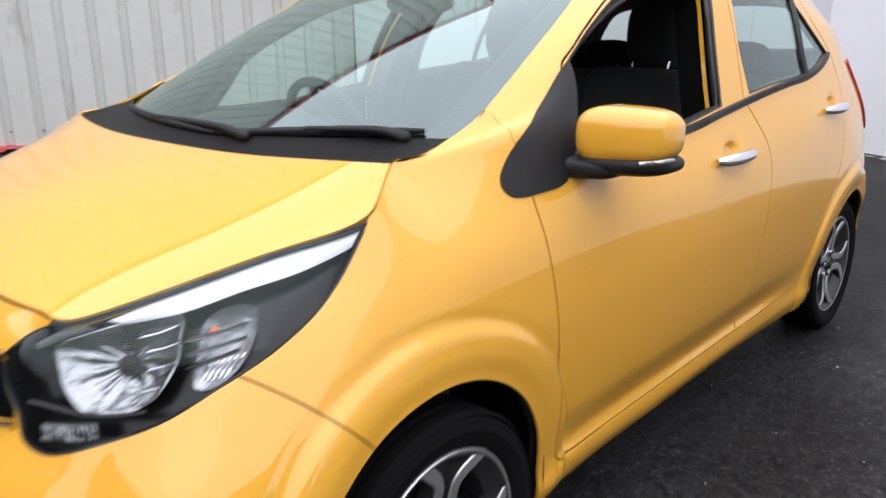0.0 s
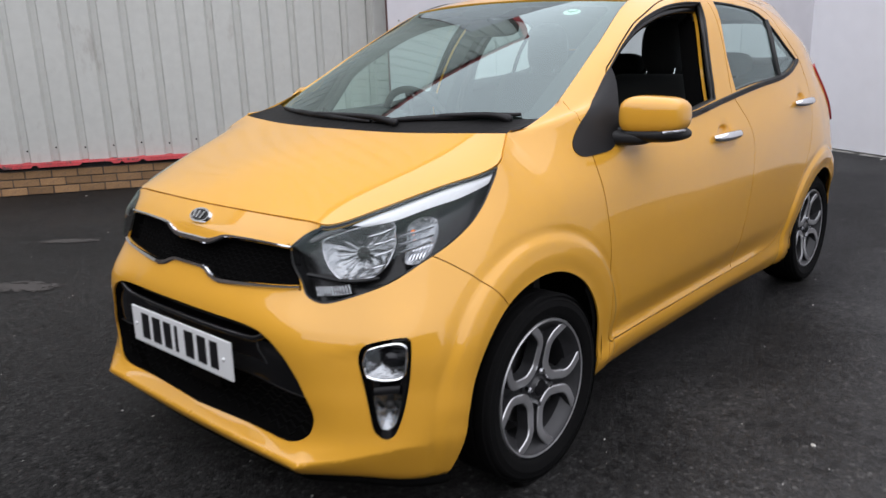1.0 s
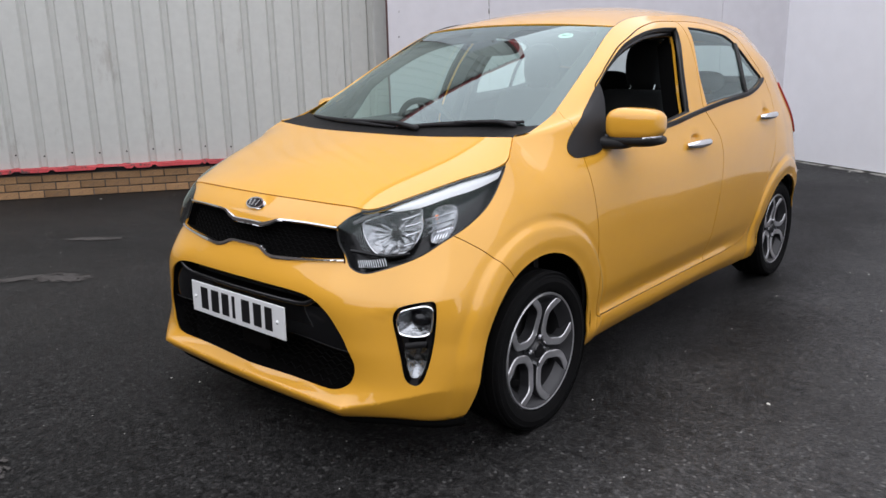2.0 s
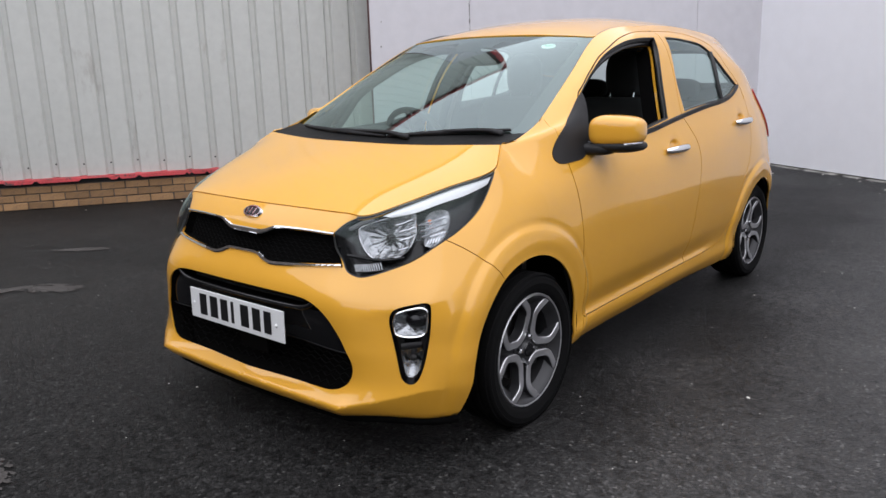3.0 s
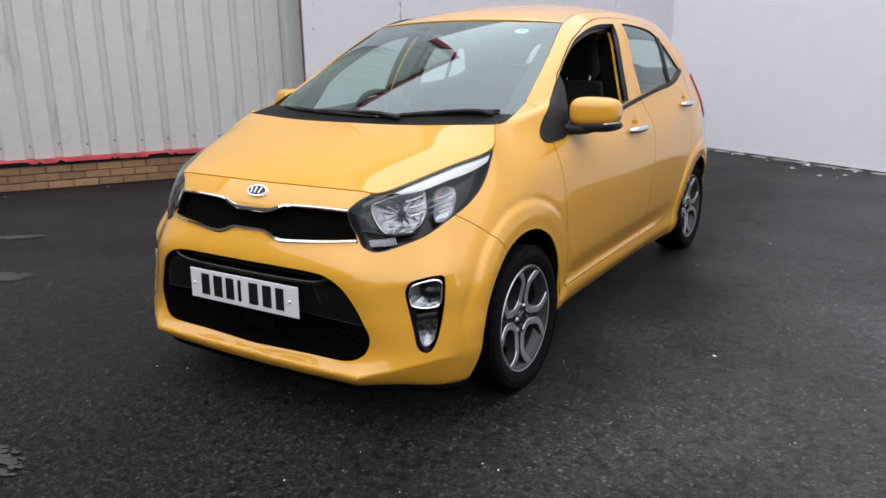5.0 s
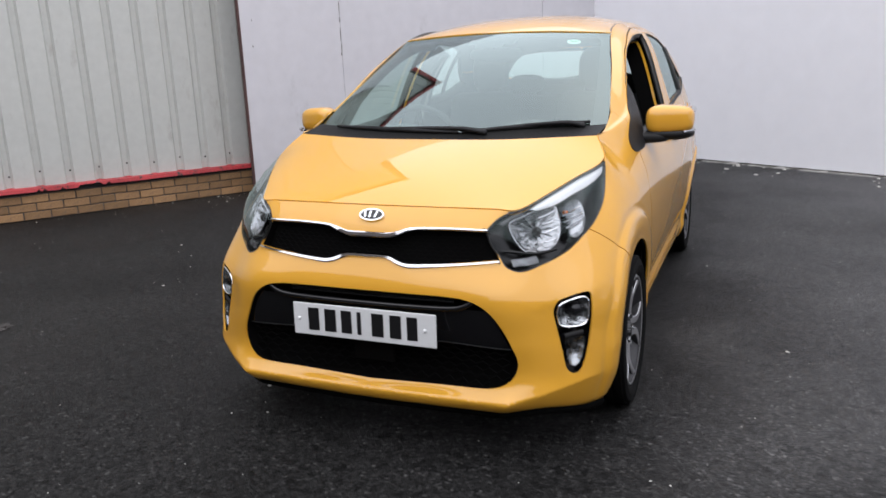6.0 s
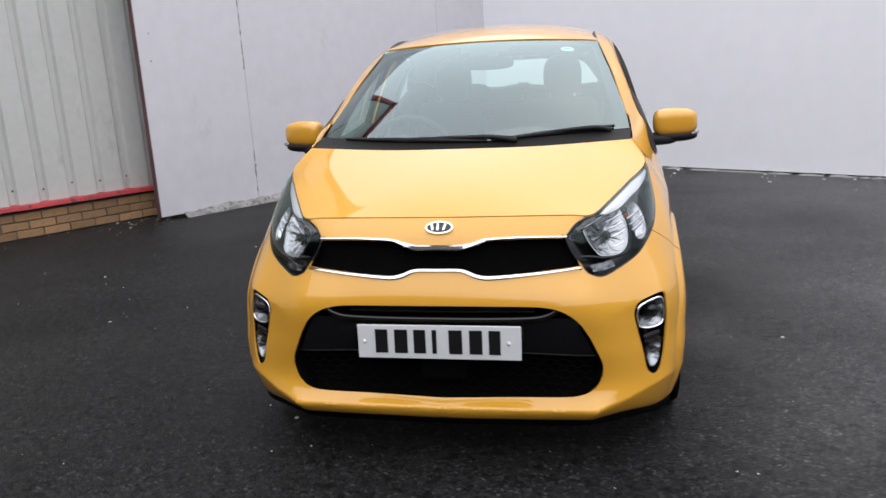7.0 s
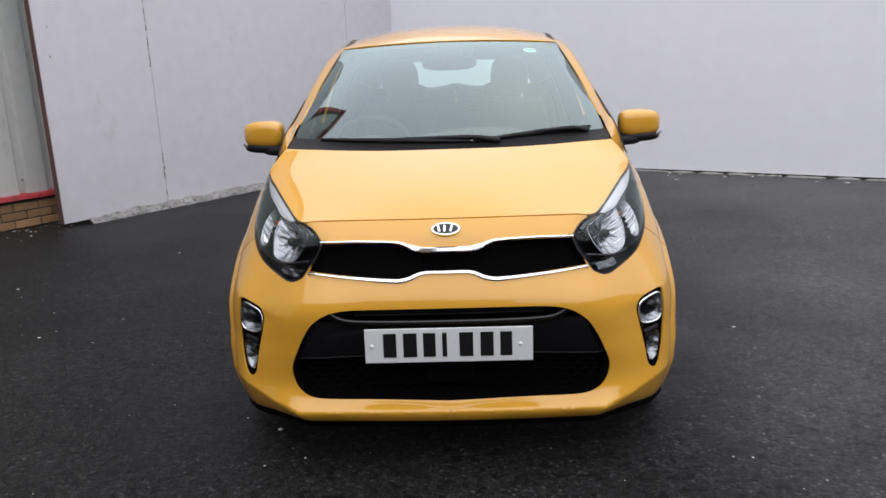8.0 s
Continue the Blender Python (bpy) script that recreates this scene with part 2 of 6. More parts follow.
# ---- the car's body: one smooth skin over section stations, cut into panels ----
# Each station runs from the underside to the roof gutter: sill or lip (4), flank (4), bonnet edge or belt (1), side of the roof (2).
STATIONS = [
    (0.0, [(0, -.60, .168), (0, -.674, .168), (0, -.694, .203), (0, -.655, .234), (0, -.668, .40), (0, -.688, .548), (0, -.643, .653), (0, -.618, .735), (0, -.563, .801), (0, -.40, .87), (0, -.28, .91)]),
    (2.5, [(.25, -.59, .168), (.25, -.672, .170), (.25, -.694, .205), (.25, -.650, .236), (.25, -.662, .40), (.25, -.680, .548), (.25, -.632, .650), (.25, -.607, .738), (.25, -.556, .801), (.25, -.40, .865), (.25, -.28, .905)]),
    (4.6, [(.44, -.57, .168), (.470, -.666, .172), (.486, -.694, .206), (.480, -.658, .246), (.468, -.655, .40), (.452, -.656, .545), (.44, -.600, .645), (.418, -.578, .738), (.40, -.540, .799), (.39, -.40, .862), (.38, -.28, .90)]),
    (6.4, [(.54, -.52, .172), (.588, -.586, .178), (.610, -.606, .234), (.612, -.592, .270), (.604, -.583, .40), (.592, -.571, .52), (.563, -.530, .625), (.53, -.490, .73), (.475, -.512, .798), (.46, -.38, .86), (.44, -.26, .90)]),
    (7.8, [(.64, -.44, .166), (.684, -.494, .170), (.714, -.512, .262), (.716, -.504, .295), (.711, -.497, .40), (.703, -.488, .53), (.672, -.425, .645), (.625, -.38, .755), (.532, -.405, .826), (.50, -.30, .875), (.47, -.20, .91)]),
    (9.2, [(.70, -.36, .160), (.738, -.384, .158), (.760, -.390, .240), (.768, -.388, .30), (.770, -.380, .40), (.762, -.365, .53), (.737, -.295, .65), (.690, -.235, .775), (.598, -.265, .866), (.56, -.19, .90), (.53, -.12, .93)]),
    (11.5, [(.73, -.15, .16), (.765, -.15, .165), (.778, -.15, .21), (.780, -.15, .28), (.782, -.15, .42), (.782, -.15, .55), (.768, -.125, .66), (.733, -.085, .785), (.666, -.086, .912), (.63, -.05, .935), (.60, -.02, .955)]),
    (12.75, [(.73, -.015, .16), (.7635, -.015, .1675), (.7765, -.015, .2125), (.779, -.015, .2825), (.782, -.015, .42), (.784, -.015, .555), (.774, -.004, .67), (.741, .012, .803), (.6455, -.036, .950), (.63, .04, .97), (.61, .11, 1.0)]),
    (14.0, [(.73, .12, .16), (.762, .12, .17), (.775, .12, .215), (.778, .12, .285), (.782, .12, .42), (.785, .12, .56), (.777, .12, .68), (.744, .085, .825), (.620, .012, .984), (.628, .125, 1.004), (.625, .235, 1.041)]),
    (16.6, [(.70, .36, .180), (.742, .36, .196), (.760, .36, .235), (.758, .36, .285), (.774, .36, .42), (.782, .36, .56), (.782, .36, .68), (.763, .345, .82), (.708, .31, .970), (.652, .362, 1.060), (.605, .355, 1.103)]),
    (19.0, [(.69, .60, .182), (.730, .60, .198), (.752, .60, .238), (.750, .60, .287), (.775, .60, .42), (.786, .60, .56), (.788, .60, .69), (.772, .60, .83), (.727, .60, .960), (.618, .587, 1.194), (.569, .570, 1.220)]),
    (22.0, [(.69, .90, .184), (.730, .90, .202), (.752, .90, .242), (.749, .90, .289), (.776, .90, .42), (.790, .90, .56), (.793, .90, .69), (.778, .90, .83), (.735, .90, .964), (.592, .885, 1.314), (.510, .862, 1.365)]),
    (27.5, [(.69, 1.45, .192), (.730, 1.45, .208), (.752, 1.45, .248), (.749, 1.45, .296), (.776, 1.45, .43), (.791, 1.45, .57), (.796, 1.45, .71), (.782, 1.45, .86), (.737, 1.45, 1.014), (.588, 1.42, 1.374), (.500, 1.38, 1.432)]),
    (32.5, [(.70, 1.95, .19), (.738, 1.95, .205), (.756, 1.95, .25), (.757, 1.95, .31), (.779, 1.95, .44), (.791, 1.95, .58), (.794, 1.95, .73), (.778, 1.95, .90), (.728, 1.95, 1.066), (.586, 1.93, 1.366), (.494, 1.90, 1.432)]),
    (37.0, [(.71, 2.40, .20), (.75, 2.40, .21), (.766, 2.40, .255), (.772, 2.40, .31), (.784, 2.40, .44), (.790, 2.40, .58), (.785, 2.40, .73), (.753, 2.38, .92), (.692, 2.35, 1.106), (.586, 2.32, 1.293), (.487, 2.34, 1.393)]),
    (40.5, [(.63, 2.66, .23), (.67, 2.70, .24), (.69, 2.72, .275), (.712, 2.73, .33), (.722, 2.725, .45), (.728, 2.722, .58), (.710, 2.705, .73), (.682, 2.675, .93), (.618, 2.615, 1.09), (.552, 2.530, 1.235), (.455, 2.54, 1.345)]),
    (44.0, [(.40, 2.78, .25), (.42, 2.82, .26), (.44, 2.855, .295), (.45, 2.88, .345), (.45, 2.898, .46), (.45, 2.904, .58), (.45, 2.872, .74), (.44, 2.83, .93), (.42, 2.755, 1.09), (.40, 2.675, 1.22), (.37, 2.605, 1.345)]),
    (48.5, [(0, 2.81, .25), (0, 2.85, .265), (0, 2.885, .30), (0, 2.905, .35), (0, 2.922, .46), (0, 2.928, .58), (0, 2.89, .74), (0, 2.85, .93), (0, 2.78, 1.09), (0, 2.71, 1.22), (0, 2.635, 1.35)]),
]
S_KNOTS = np.array([s for s, _ in STATIONS])
V_KNOTS = np.array([0.0, 0.7, 1.0, 1.5, 3.0, 4.5, 5.6, 6.6, 7.6, 10.6, 12.0])
CAGE = np.array([c for _, c in STATIONS], float)
BELT = 7.6  # the bonnet edge and window line
WHEELS = ((0.0, 0.288), (2.40, 0.288))
ARCH = 0.328
HANDLES = ((1.175, 0.880), (2.050, 0.952))


def slopes(knots, values):
    """Tangents of a smooth line through values (first axis) at uneven knots."""
    d = np.diff(values, axis=0) / np.diff(knots).reshape(-1, *([1] * (values.ndim - 1)))
    h = np.diff(knots)
    w = (h[1:] / (h[1:] + h[:-1])).reshape(-1, *([1] * (values.ndim - 1)))
    out = np.concatenate([d[:1], d[:-1] * w + d[1:] * (1 - w), d[-1:]])
    size = np.linalg.norm(d, axis=-1, keepdims=True)
    most = 2.2 * np.concatenate([size[:1], np.minimum(size[:-1], size[1:]), size[-1:]])
    return out * np.minimum(1, most / (np.linalg.norm(out, axis=-1, keepdims=True) + 1e-9))


def hermite(knots, values, tangents, q):
    i = np.clip(np.searchsorted(knots, q, "right") - 1, 0, len(knots) - 2)
    h = knots[i + 1] - knots[i]
    t = ((q - knots[i]) / h)[:, None]
    h = h[:, None]
    return i, ((2 * t**3 - 3 * t**2 + 1), (t**3 - 2 * t**2 + t) * h, (3 * t**2 - 2 * t**3), (t**3 - t**2) * h)


# front centre: the skin crosses the middle plane squarely
CAGE_S = slopes(S_KNOTS, CAGE)
CAGE_S[0, :, 1:] = 0
CAGE_S[-1, :, 1:] = 0
CAGE_V = slopes(V_KNOTS, CAGE.transpose(1, 0, 2)).transpose(1, 0, 2)
# the bonnet edge turns sharply into the windscreen's edge at the cowl corner: tangents on arriving there and on leaving it
COWL = 8
CAGE_A = CAGE_S.copy()
for CORNER, SHARE in ((7, 0.35), (8, 1.0), (9, 1.0), (10, 1.0)):
    CAGE_A[COWL, CORNER] += SHARE * ((CAGE[COWL, CORNER] - CAGE[COWL - 1, CORNER]) / (S_KNOTS[COWL] - S_KNOTS[COWL - 1]) - CAGE_A[COWL, CORNER])
    CAGE_S[COWL, CORNER] += SHARE * ((CAGE[COWL + 1, CORNER] - CAGE[COWL, CORNER]) / (S_KNOTS[COWL + 1] - S_KNOTS[COWL]) - CAGE_S[COWL, CORNER])
CAGE_B = CAGE_V.copy()
CAGE_B[COWL, 8] = (CAGE[COWL, 8] - CAGE[COWL, 7]) / (V_KNOTS[8] - V_KNOTS[7])
CAGE_V[COWL, 8] = (CAGE[COWL, 9] - CAGE[COWL, 8]) / (V_KNOTS[9] - V_KNOTS[8])
for EDGE in range(5):
    CAGE_B[EDGE, 2] = (CAGE[EDGE, 2] - CAGE[EDGE, 1]) / (V_KNOTS[2] - V_KNOTS[1])
    CAGE_V[EDGE, 2] = (CAGE[EDGE, 3] - CAGE[EDGE, 2]) / (V_KNOTS[3] - V_KNOTS[2])
for EDGE in (1, 2):
    CAGE_A[2, EDGE] = (CAGE[2, EDGE] - CAGE[1, EDGE]) / (S_KNOTS[2] - S_KNOTS[1])
    CAGE_S[2, EDGE] = (CAGE[3, EDGE] - CAGE[2, EDGE]) / (S_KNOTS[3] - S_KNOTS[2])
CAGE_SV = slopes(V_KNOTS, CAGE_S.transpose(1, 0, 2)).transpose(1, 0, 2)
CAGE_AV = slopes(V_KNOTS, CAGE_A.transpose(1, 0, 2)).transpose(1, 0, 2)
CAGE_SV[COWL, 8:], CAGE_AV[COWL, 8:] = 0, 0


def smooth01(a, b, x):
    t = np.clip((x - a) / (b - a), 0, 1)
    return t * t * (3 - 2 * t)


def raw_skin(s, v):
    s, v = np.asarray(s, float), np.asarray(v, float)
    i, (a, b, c, d) = hermite(S_KNOTS, None, None, s)
    j, (e, f, g, h) = hermite(V_KNOTS, None, None, v)
    def row(jj, P, T, A):
        return a * P[i, jj] + b * T[i, jj] + c * P[i + 1, jj] + d * A[i + 1, jj]
    return e * row(j, CAGE, CAGE_S, CAGE_A) + f * row(j, CAGE_V, CAGE_SV, CAGE_AV) + g * row(j + 1, CAGE, CAGE_S, CAGE_A) + h * row(j + 1, CAGE_B, CAGE_SV, CAGE_AV)


def skin(s, v):
    """Points of the body's left half for arrays of s (front to rear, in decimetres) and v (upwards)."""
    p = raw_skin(s, v)
    side = smooth01(0.55, 0.70, p[:, 0])
    for wy, wz in WHEELS:  # flared arches: a proud band round each opening with a soft inner edge
        r = np.hypot(p[:, 1] - wy + 0.02, p[:, 2] - wz)
        low = smooth01(0.10, 0.26, p[:, 2])
        band = smooth01(0.435, 0.405, r) * (1 - 0.75 * smooth01(0.375, 0.325, r))
        p[:, 0] += side * low * (0.0085 * band - 0.003 * smooth01(0.46, 0.43, r) * smooth01(0.40, 0.43, r))
    for hy, hz in HANDLES:  # finger cups behind the door handles
        e = np.hypot((p[:, 1] - hy) / 0.060, (p[:, 2] - hz - 0.010) / 0.034)
        p[:, 0] -= side * 0.018 * smooth01(1.0, 0.35, e)
    # brow over the fog lamps
    d = 0.486 + 0.21 * (p[:, 0] - 0.49) - p[:, 2]
    p[:, 1] += 0.007 * smooth01(-0.012, 0.022, d) * smooth01(0.20, 0.03, d) * smooth01(0.50, 0.60, p[:, 0]) * smooth01(-0.36, -0.46, p[:, 1])
    # sill: a sharp ledge under the doors
    along = smooth01(0.33, 0.42, p[:, 1]) * smooth01(1.85, 1.55, p[:, 1]) * side
    crest = 0.272 + 0.018 * p[:, 1]
    p[:, 0] += along * (0.006 * smooth01(0.04, 0.0, np.abs(p[:, 2] - crest)) - 0.008 * smooth01(0.0, 0.03, p[:, 2] - crest) * smooth01(0.13, 0.03, p[:, 2] - crest))
    return p


def normal(s, v):
    s, v, h = np.asarray(s, float), np.asarray(v, float), 0.04
    ds = skin(np.minimum(s + h, 48.5), v) - skin(np.maximum(s - h, 0), v)
    dv = skin(s, np.minimum(v + h, 12)) - skin(s, np.maximum(v - h, 0))
    n = np.cross(ds, dv)
    n /= np.linalg.norm(n, axis=1)[:, None] + 1e-12
    mid = skin(s, v)[:, 0] < 1e-6
    n[mid, 0] = 0
    return n / (np.linalg.norm(n, axis=1)[:, None] + 1e-12)


GS, GV = np.meshgrid(np.arange(0, 48.51, 0.12), np.arange(0, 12.01, 0.1), indexing="ij")
GS, GV = GS.ravel(), GV.ravel()
GP = skin(GS, GV)
OFF = (GS < 13.9) & (GV > BELT + 0.05)
GP[OFF] += 50


def on_skin(points):
    """The (s, v) places of the body nearest to points of space."""
    out = []
    for p in np.atleast_2d(points):
        k = int(np.argmin(((GP - p) ** 2).sum(1)))
        q = np.array([GS[k], GV[k]])
        for _ in range(4):
            c = skin(q[:1], q[1:])[0]
            a = (skin(q[:1] + 0.02, q[1:])[0] - c) / 0.02
            b = (skin(q[:1], q[1:] + 0.02)[0] - c) / 0.02
            J = np.stack([a, b], 1)
            q = q + np.clip(np.linalg.lstsq(J, p - c, rcond=None)[0], -0.3, 0.3)
            q = np.clip(q, (0, 0), (48.5, 12))
        out.append(q)
    return np.array(out)


def side_line(pts, x=0.78, per=6, closed=False, sharp=()):
    """A line given by (y, z) as seen from the side, laid on the skin."""
    flat = spline(pts, per, closed, sharp)
    keep = (GS > 9) & (GS < 41)
    gs, gv, gp = GS[keep], GV[keep], GP[keep]
    out = []
    for y, z in flat:
        k = int(np.argmin((gp[:, 1] - y) ** 2 + (gp[:, 2] - z) ** 2))
        q = np.array([gs[k], gv[k]])
        for _ in range(4):
            c = skin(q[:1], q[1:])[0]
            J = np.stack([(skin(q[:1] + 0.02, q[1:])[0] - c) / 0.02, (skin(q[:1], q[1:] + 0.02)[0] - c) / 0.02], 1)[1:]
            q = q + np.clip(np.linalg.lstsq(J, np.array([y, z]) - c[1:], rcond=None)[0], -0.3, 0.3)
        out.append(np.clip(q, (0, 0), (48.5, 12)))
    return np.array(out)


def front_line(pts, per=6, closed=False, sharp=()):
    """A line given by (x, z) as seen from the front, laid on the skin."""
    flat = spline(pts, per, closed, sharp)
    keep = (GS < 9.5) & (GV > 0.9) & (GV <= BELT)
    gs, gv, gp = GS[keep], GV[keep], GP[keep]
    out = []
    for x, z in flat:
        k = int(np.argmin((gp[:, 0] - x) ** 2 + (gp[:, 2] - z) ** 2))
        q = np.array([gs[k], gv[k]])
        for _ in range(4):
            c = skin(q[:1], q[1:])[0]
            J = np.stack([(skin(q[:1] + 0.02, q[1:])[0] - c) / 0.02, (skin(q[:1], q[1:] + 0.02)[0] - c) / 0.02], 1)[[0, 2]]
            q = q + np.clip(np.linalg.lstsq(J, np.array([x, z]) - c[[0, 2]], rcond=None)[0], -0.3, 0.3)
        out.append(np.clip(q, (0, 0), (48.5, 12)))
    return np.array(out)


def space_line(pts, per=6, closed=False, sharp=()):
    return on_skin(spline(pts, per, closed, sharp))


def inside(poly, q):
    """Which of the points q lie in the closed outline poly."""
    x, y = q[:, 0], q[:, 1]
    c = np.zeros(len(q), bool)
    for (x1, y1), (x2, y2) in zip(poly, np.roll(poly, -1, 0)):
        hit = (y1 > y) != (y2 > y)
        c ^= hit & (x < (x2 - x1) * (y - y1) / (y2 - y1 + 1e-12) + x1)
    return c


# -- outlines of what is let into the skin --
HEADLAMP = space_line([(.393, -.586, .741), (.424, -.556, .776), (.464, -.527, .795), (.515, -.430, .820), (.566, -.335, .845), (.625, -.19, .884), (.666, -.086, .912),
                       (.678, -.138, .858), (.685, -.184, .815), (.688, -.238, .777), (.680, -.312, .738), (.658, -.390, .703), (.617, -.467, .660), (.545, -.543, .625), (.500, -.580, .613), (.462, -.596, .628), (.440, -.594, .660), (.411, -.594, .697)],
                      per=5, closed=True, sharp=(0, 6))
HEADLAMP[9:31, 1] = BELT + 0.12
GRILLE = front_line([(0, .712), (.072, .712), (.105, .720), (.150, .735), (.25, .739), (.33, .739), (.390, .737), (.415, .690), (.434, .652), (.33, .643), (.25, .637), (.155, .632), (.118, .637), (.085, .651), (.06, .654), (0, .654)], per=4, sharp=(0, 6, 8, 15))
INTAKE = front_line([(0, .546), (.18, .545), (.32, .541), (.380, .528), (.430, .494), (.466, .440), (.492, .385), (.507, .345), (.506, .312), (.490, .278), (.455, .255), (.405, .244), (.25, .235), (0, .229)], per=5)
FOGLAMP = space_line([(.603, -.567, .480), (.606, -.564, .506), (.618, -.553, .524), (.655, -.526, .537), (.696, -.492, .544), (.707, -.486, .532), (.709, -.490, .480), (.706, -.497, .420), (.700, -.514, .350), (.690, -.530, .304), (.676, -.544, .287), (.656, -.557, .292), (.643, -.564, .312), (.632, -.566, .365), (.618, -.566, .420)], per=3, closed=True)
SAIL = side_line([(0.534, 1.150), (0.527, 1.115), (0.504, 1.065), (0.452, 0.976), (0.397, 0.913), (0.306, 0.900), (0.240, 0.900), (0.214, 0.918), (0.221, 0.946), (0.277, 0.996), (0.407, 1.070), (0.485, 1.121)], per=4, closed=True, sharp=(0,))
FRONT_WINDOW = side_line([(0.442, 0.960), (0.497, 1.050), (0.524, 1.108), (0.536, 1.152), (0.658, 1.224), (0.814, 1.298), (0.999, 1.349), (1.160, 1.369), (1.301, 1.373), (1.218, 1.200), (1.170, 1.011), (0.907, 0.975), (0.650, 0.958)], per=5, closed=True, sharp=(0, 3, 8, 10))
REAR_WINDOW = side_line([(1.421, 1.379), (1.587, 1.373), (1.812, 1.350), (1.913, 1.299), (2.015, 1.212), (2.118, 1.138), (1.982, 1.097), (1.838, 1.073), (1.555, 1.053), (1.356, 1.034), (1.353, 1.187)], per=5, closed=True, sharp=(0, 5, 9))
TAIL_LAMP = space_line([(.650, 2.48, 1.095), (.60, 2.66, 1.06), (.56, 2.79, .98), (.57, 2.85, .86), (.63, 2.80, .81), (.708, 2.64, .82), (.712, 2.57, .90), (.690, 2.51, 1.00)], per=4, closed=True)
BACK_WINDOW = spline([(49.0, 8.05), (45.0, 8.05), (42.6, 8.25), (41.9, 8.7), (42.0, 10.3), (42.5, 11.35), (45.0, 11.75), (49.0, 11.75)], 6)
HOLES = dict(back_window=BACK_WINDOW, headlamp=HEADLAMP, grille=GRILLE, intake=INTAKE, foglamp=FOGLAMP, sail=SAIL, front_window=FRONT_WINDOW, rear_window=REAR_WINDOW, tail_lamp=TAIL_LAMP)
ARCHES = []
for wy, wz in WHEELS:
    w = np.radians(np.linspace(-34, 214, 80))
    reach = np.where((np.cos(w) < 0) & (wy == 0), 1.035, 0.965)
    arc = np.stack([wy - 0.022 + ARCH * np.cos(w) * reach, wz - 0.005 + ARCH * np.sin(w)], 1)
    low = arc[:, 1] < wz - 0.005  # below the hub the edges run straight down
    arc[low, 0] = wy - 0.022 + np.sign(np.cos(w[low])) * reach[low] * ARCH - (0.22 if wy == 0 else 0.0) * (np.cos(w[low]) < 0) * (wz - 0.005 - arc[low, 1])
    ARCHES.append(arc)

# -- shut lines between the panels --
def ended(line, v):
    """The line carried on over the skin's edge at height v."""
    return np.concatenate([line, [(line[-1][0], v)]])


SHUTS = [
    (side_line([(.285, .915), (.286, .882), (.296, .80), (.307, .729), (.327, .585), (.343, .43), (.356, .312), (.378, .290), (.44, .288), (.75, .292), (1.2, .300), (1.6, .307), (1.80, .320), (1.88, .350), (1.94, .42)], 6), 0.0020),
    (ended(side_line([(.368, .312), (.356, .24), (.352, .175)], 6), -0.06), 0.0016),
    (side_line([(1.385, 0.302), (1.400, 0.450), (1.430, 0.690), (1.440, 0.800), (1.420, 0.890), (1.366, 0.962), (1.320, 1.020), (1.318, 1.060), (1.352, 1.266), (1.364, 1.388), (1.329, 1.413)], 6), 0.0022),
    (side_line([(0.497, 1.124), (0.517, 1.146), (0.570, 1.177), (0.629, 1.213), (0.755, 1.280), (0.859, 1.320), (0.982, 1.361), (1.115, 1.388), (1.227, 1.399), (1.511, 1.405), (1.721, 1.393), (1.957, 1.345), (2.046, 1.240), (2.155, 1.134), (2.179, 1.060)], 6), 0.0028),
    (side_line([(2.179, 1.085), (2.19, 1.04), (2.175, .88), (2.13, .74), (2.06, .63), (2.00, .53), (1.955, .445), (1.935, .40)], 6), 0.0018),
    (side_line([(-.372, .722), (-.339, .700), (-.300, .670), (-.262, .636), (-.230, .604), (-.200, .572), (-.17, .535), (-.14, .50)], per=3), 0.0016),
    (ended(side_line([(.305, .97), (.277, 1.0), (.279, 1.03), (.280, 1.052)], 6), 12.06), 0.0009),
    (front_line([(.384, .748), (.392, .735), (.416, .690), (.436, .650), (.440, .640)], 4), 0.0035),
    (space_line([(.665, 2.70, .92), (.715, 2.68, .86), (.755, 2.60, .72), (.785, 2.52, .60), (.79, 2.50, .48)], 6), 0.0022),
    (space_line([(.60, 2.82, .87), (.45, 2.85, .80), (.25, 2.87, .78), (0, 2.875, .78)], 6), 0.0022),
    (space_line([(.62, 2.66, 1.05), (.56, 2.64, 1.22), (.47, 2.60, 1.31), (.44, 2.57, 1.36)], 6), 0.0022),
]


def shut_sides(line, gap):
    """The two sides of a shut line, as lines on the skin."""
    p, n = skin(line[:, 0], line[:, 1]), normal(line[:, 0], line[:, 1])
    t = np.gradient(p, axis=0)
    side = np.cross(n, t)
    side /= np.linalg.norm(side, axis=1)[:, None] + 1e-9
    return on_skin(p + gap * side), on_skin(p - gap * side)


def seg_distance(points, line):
    """The least distance of points of space from a polyline of space."""
    best = np.full(len(points), 9.0)
    for a, b in zip(line[:-1], line[1:]):
        d = b - a
        t = np.clip(((points - a) @ d) / (d @ d + 1e-12), 0, 1)
        best = np.minimum(best, np.linalg.norm(points - a - t[:, None] * d, axis=1))
    return best


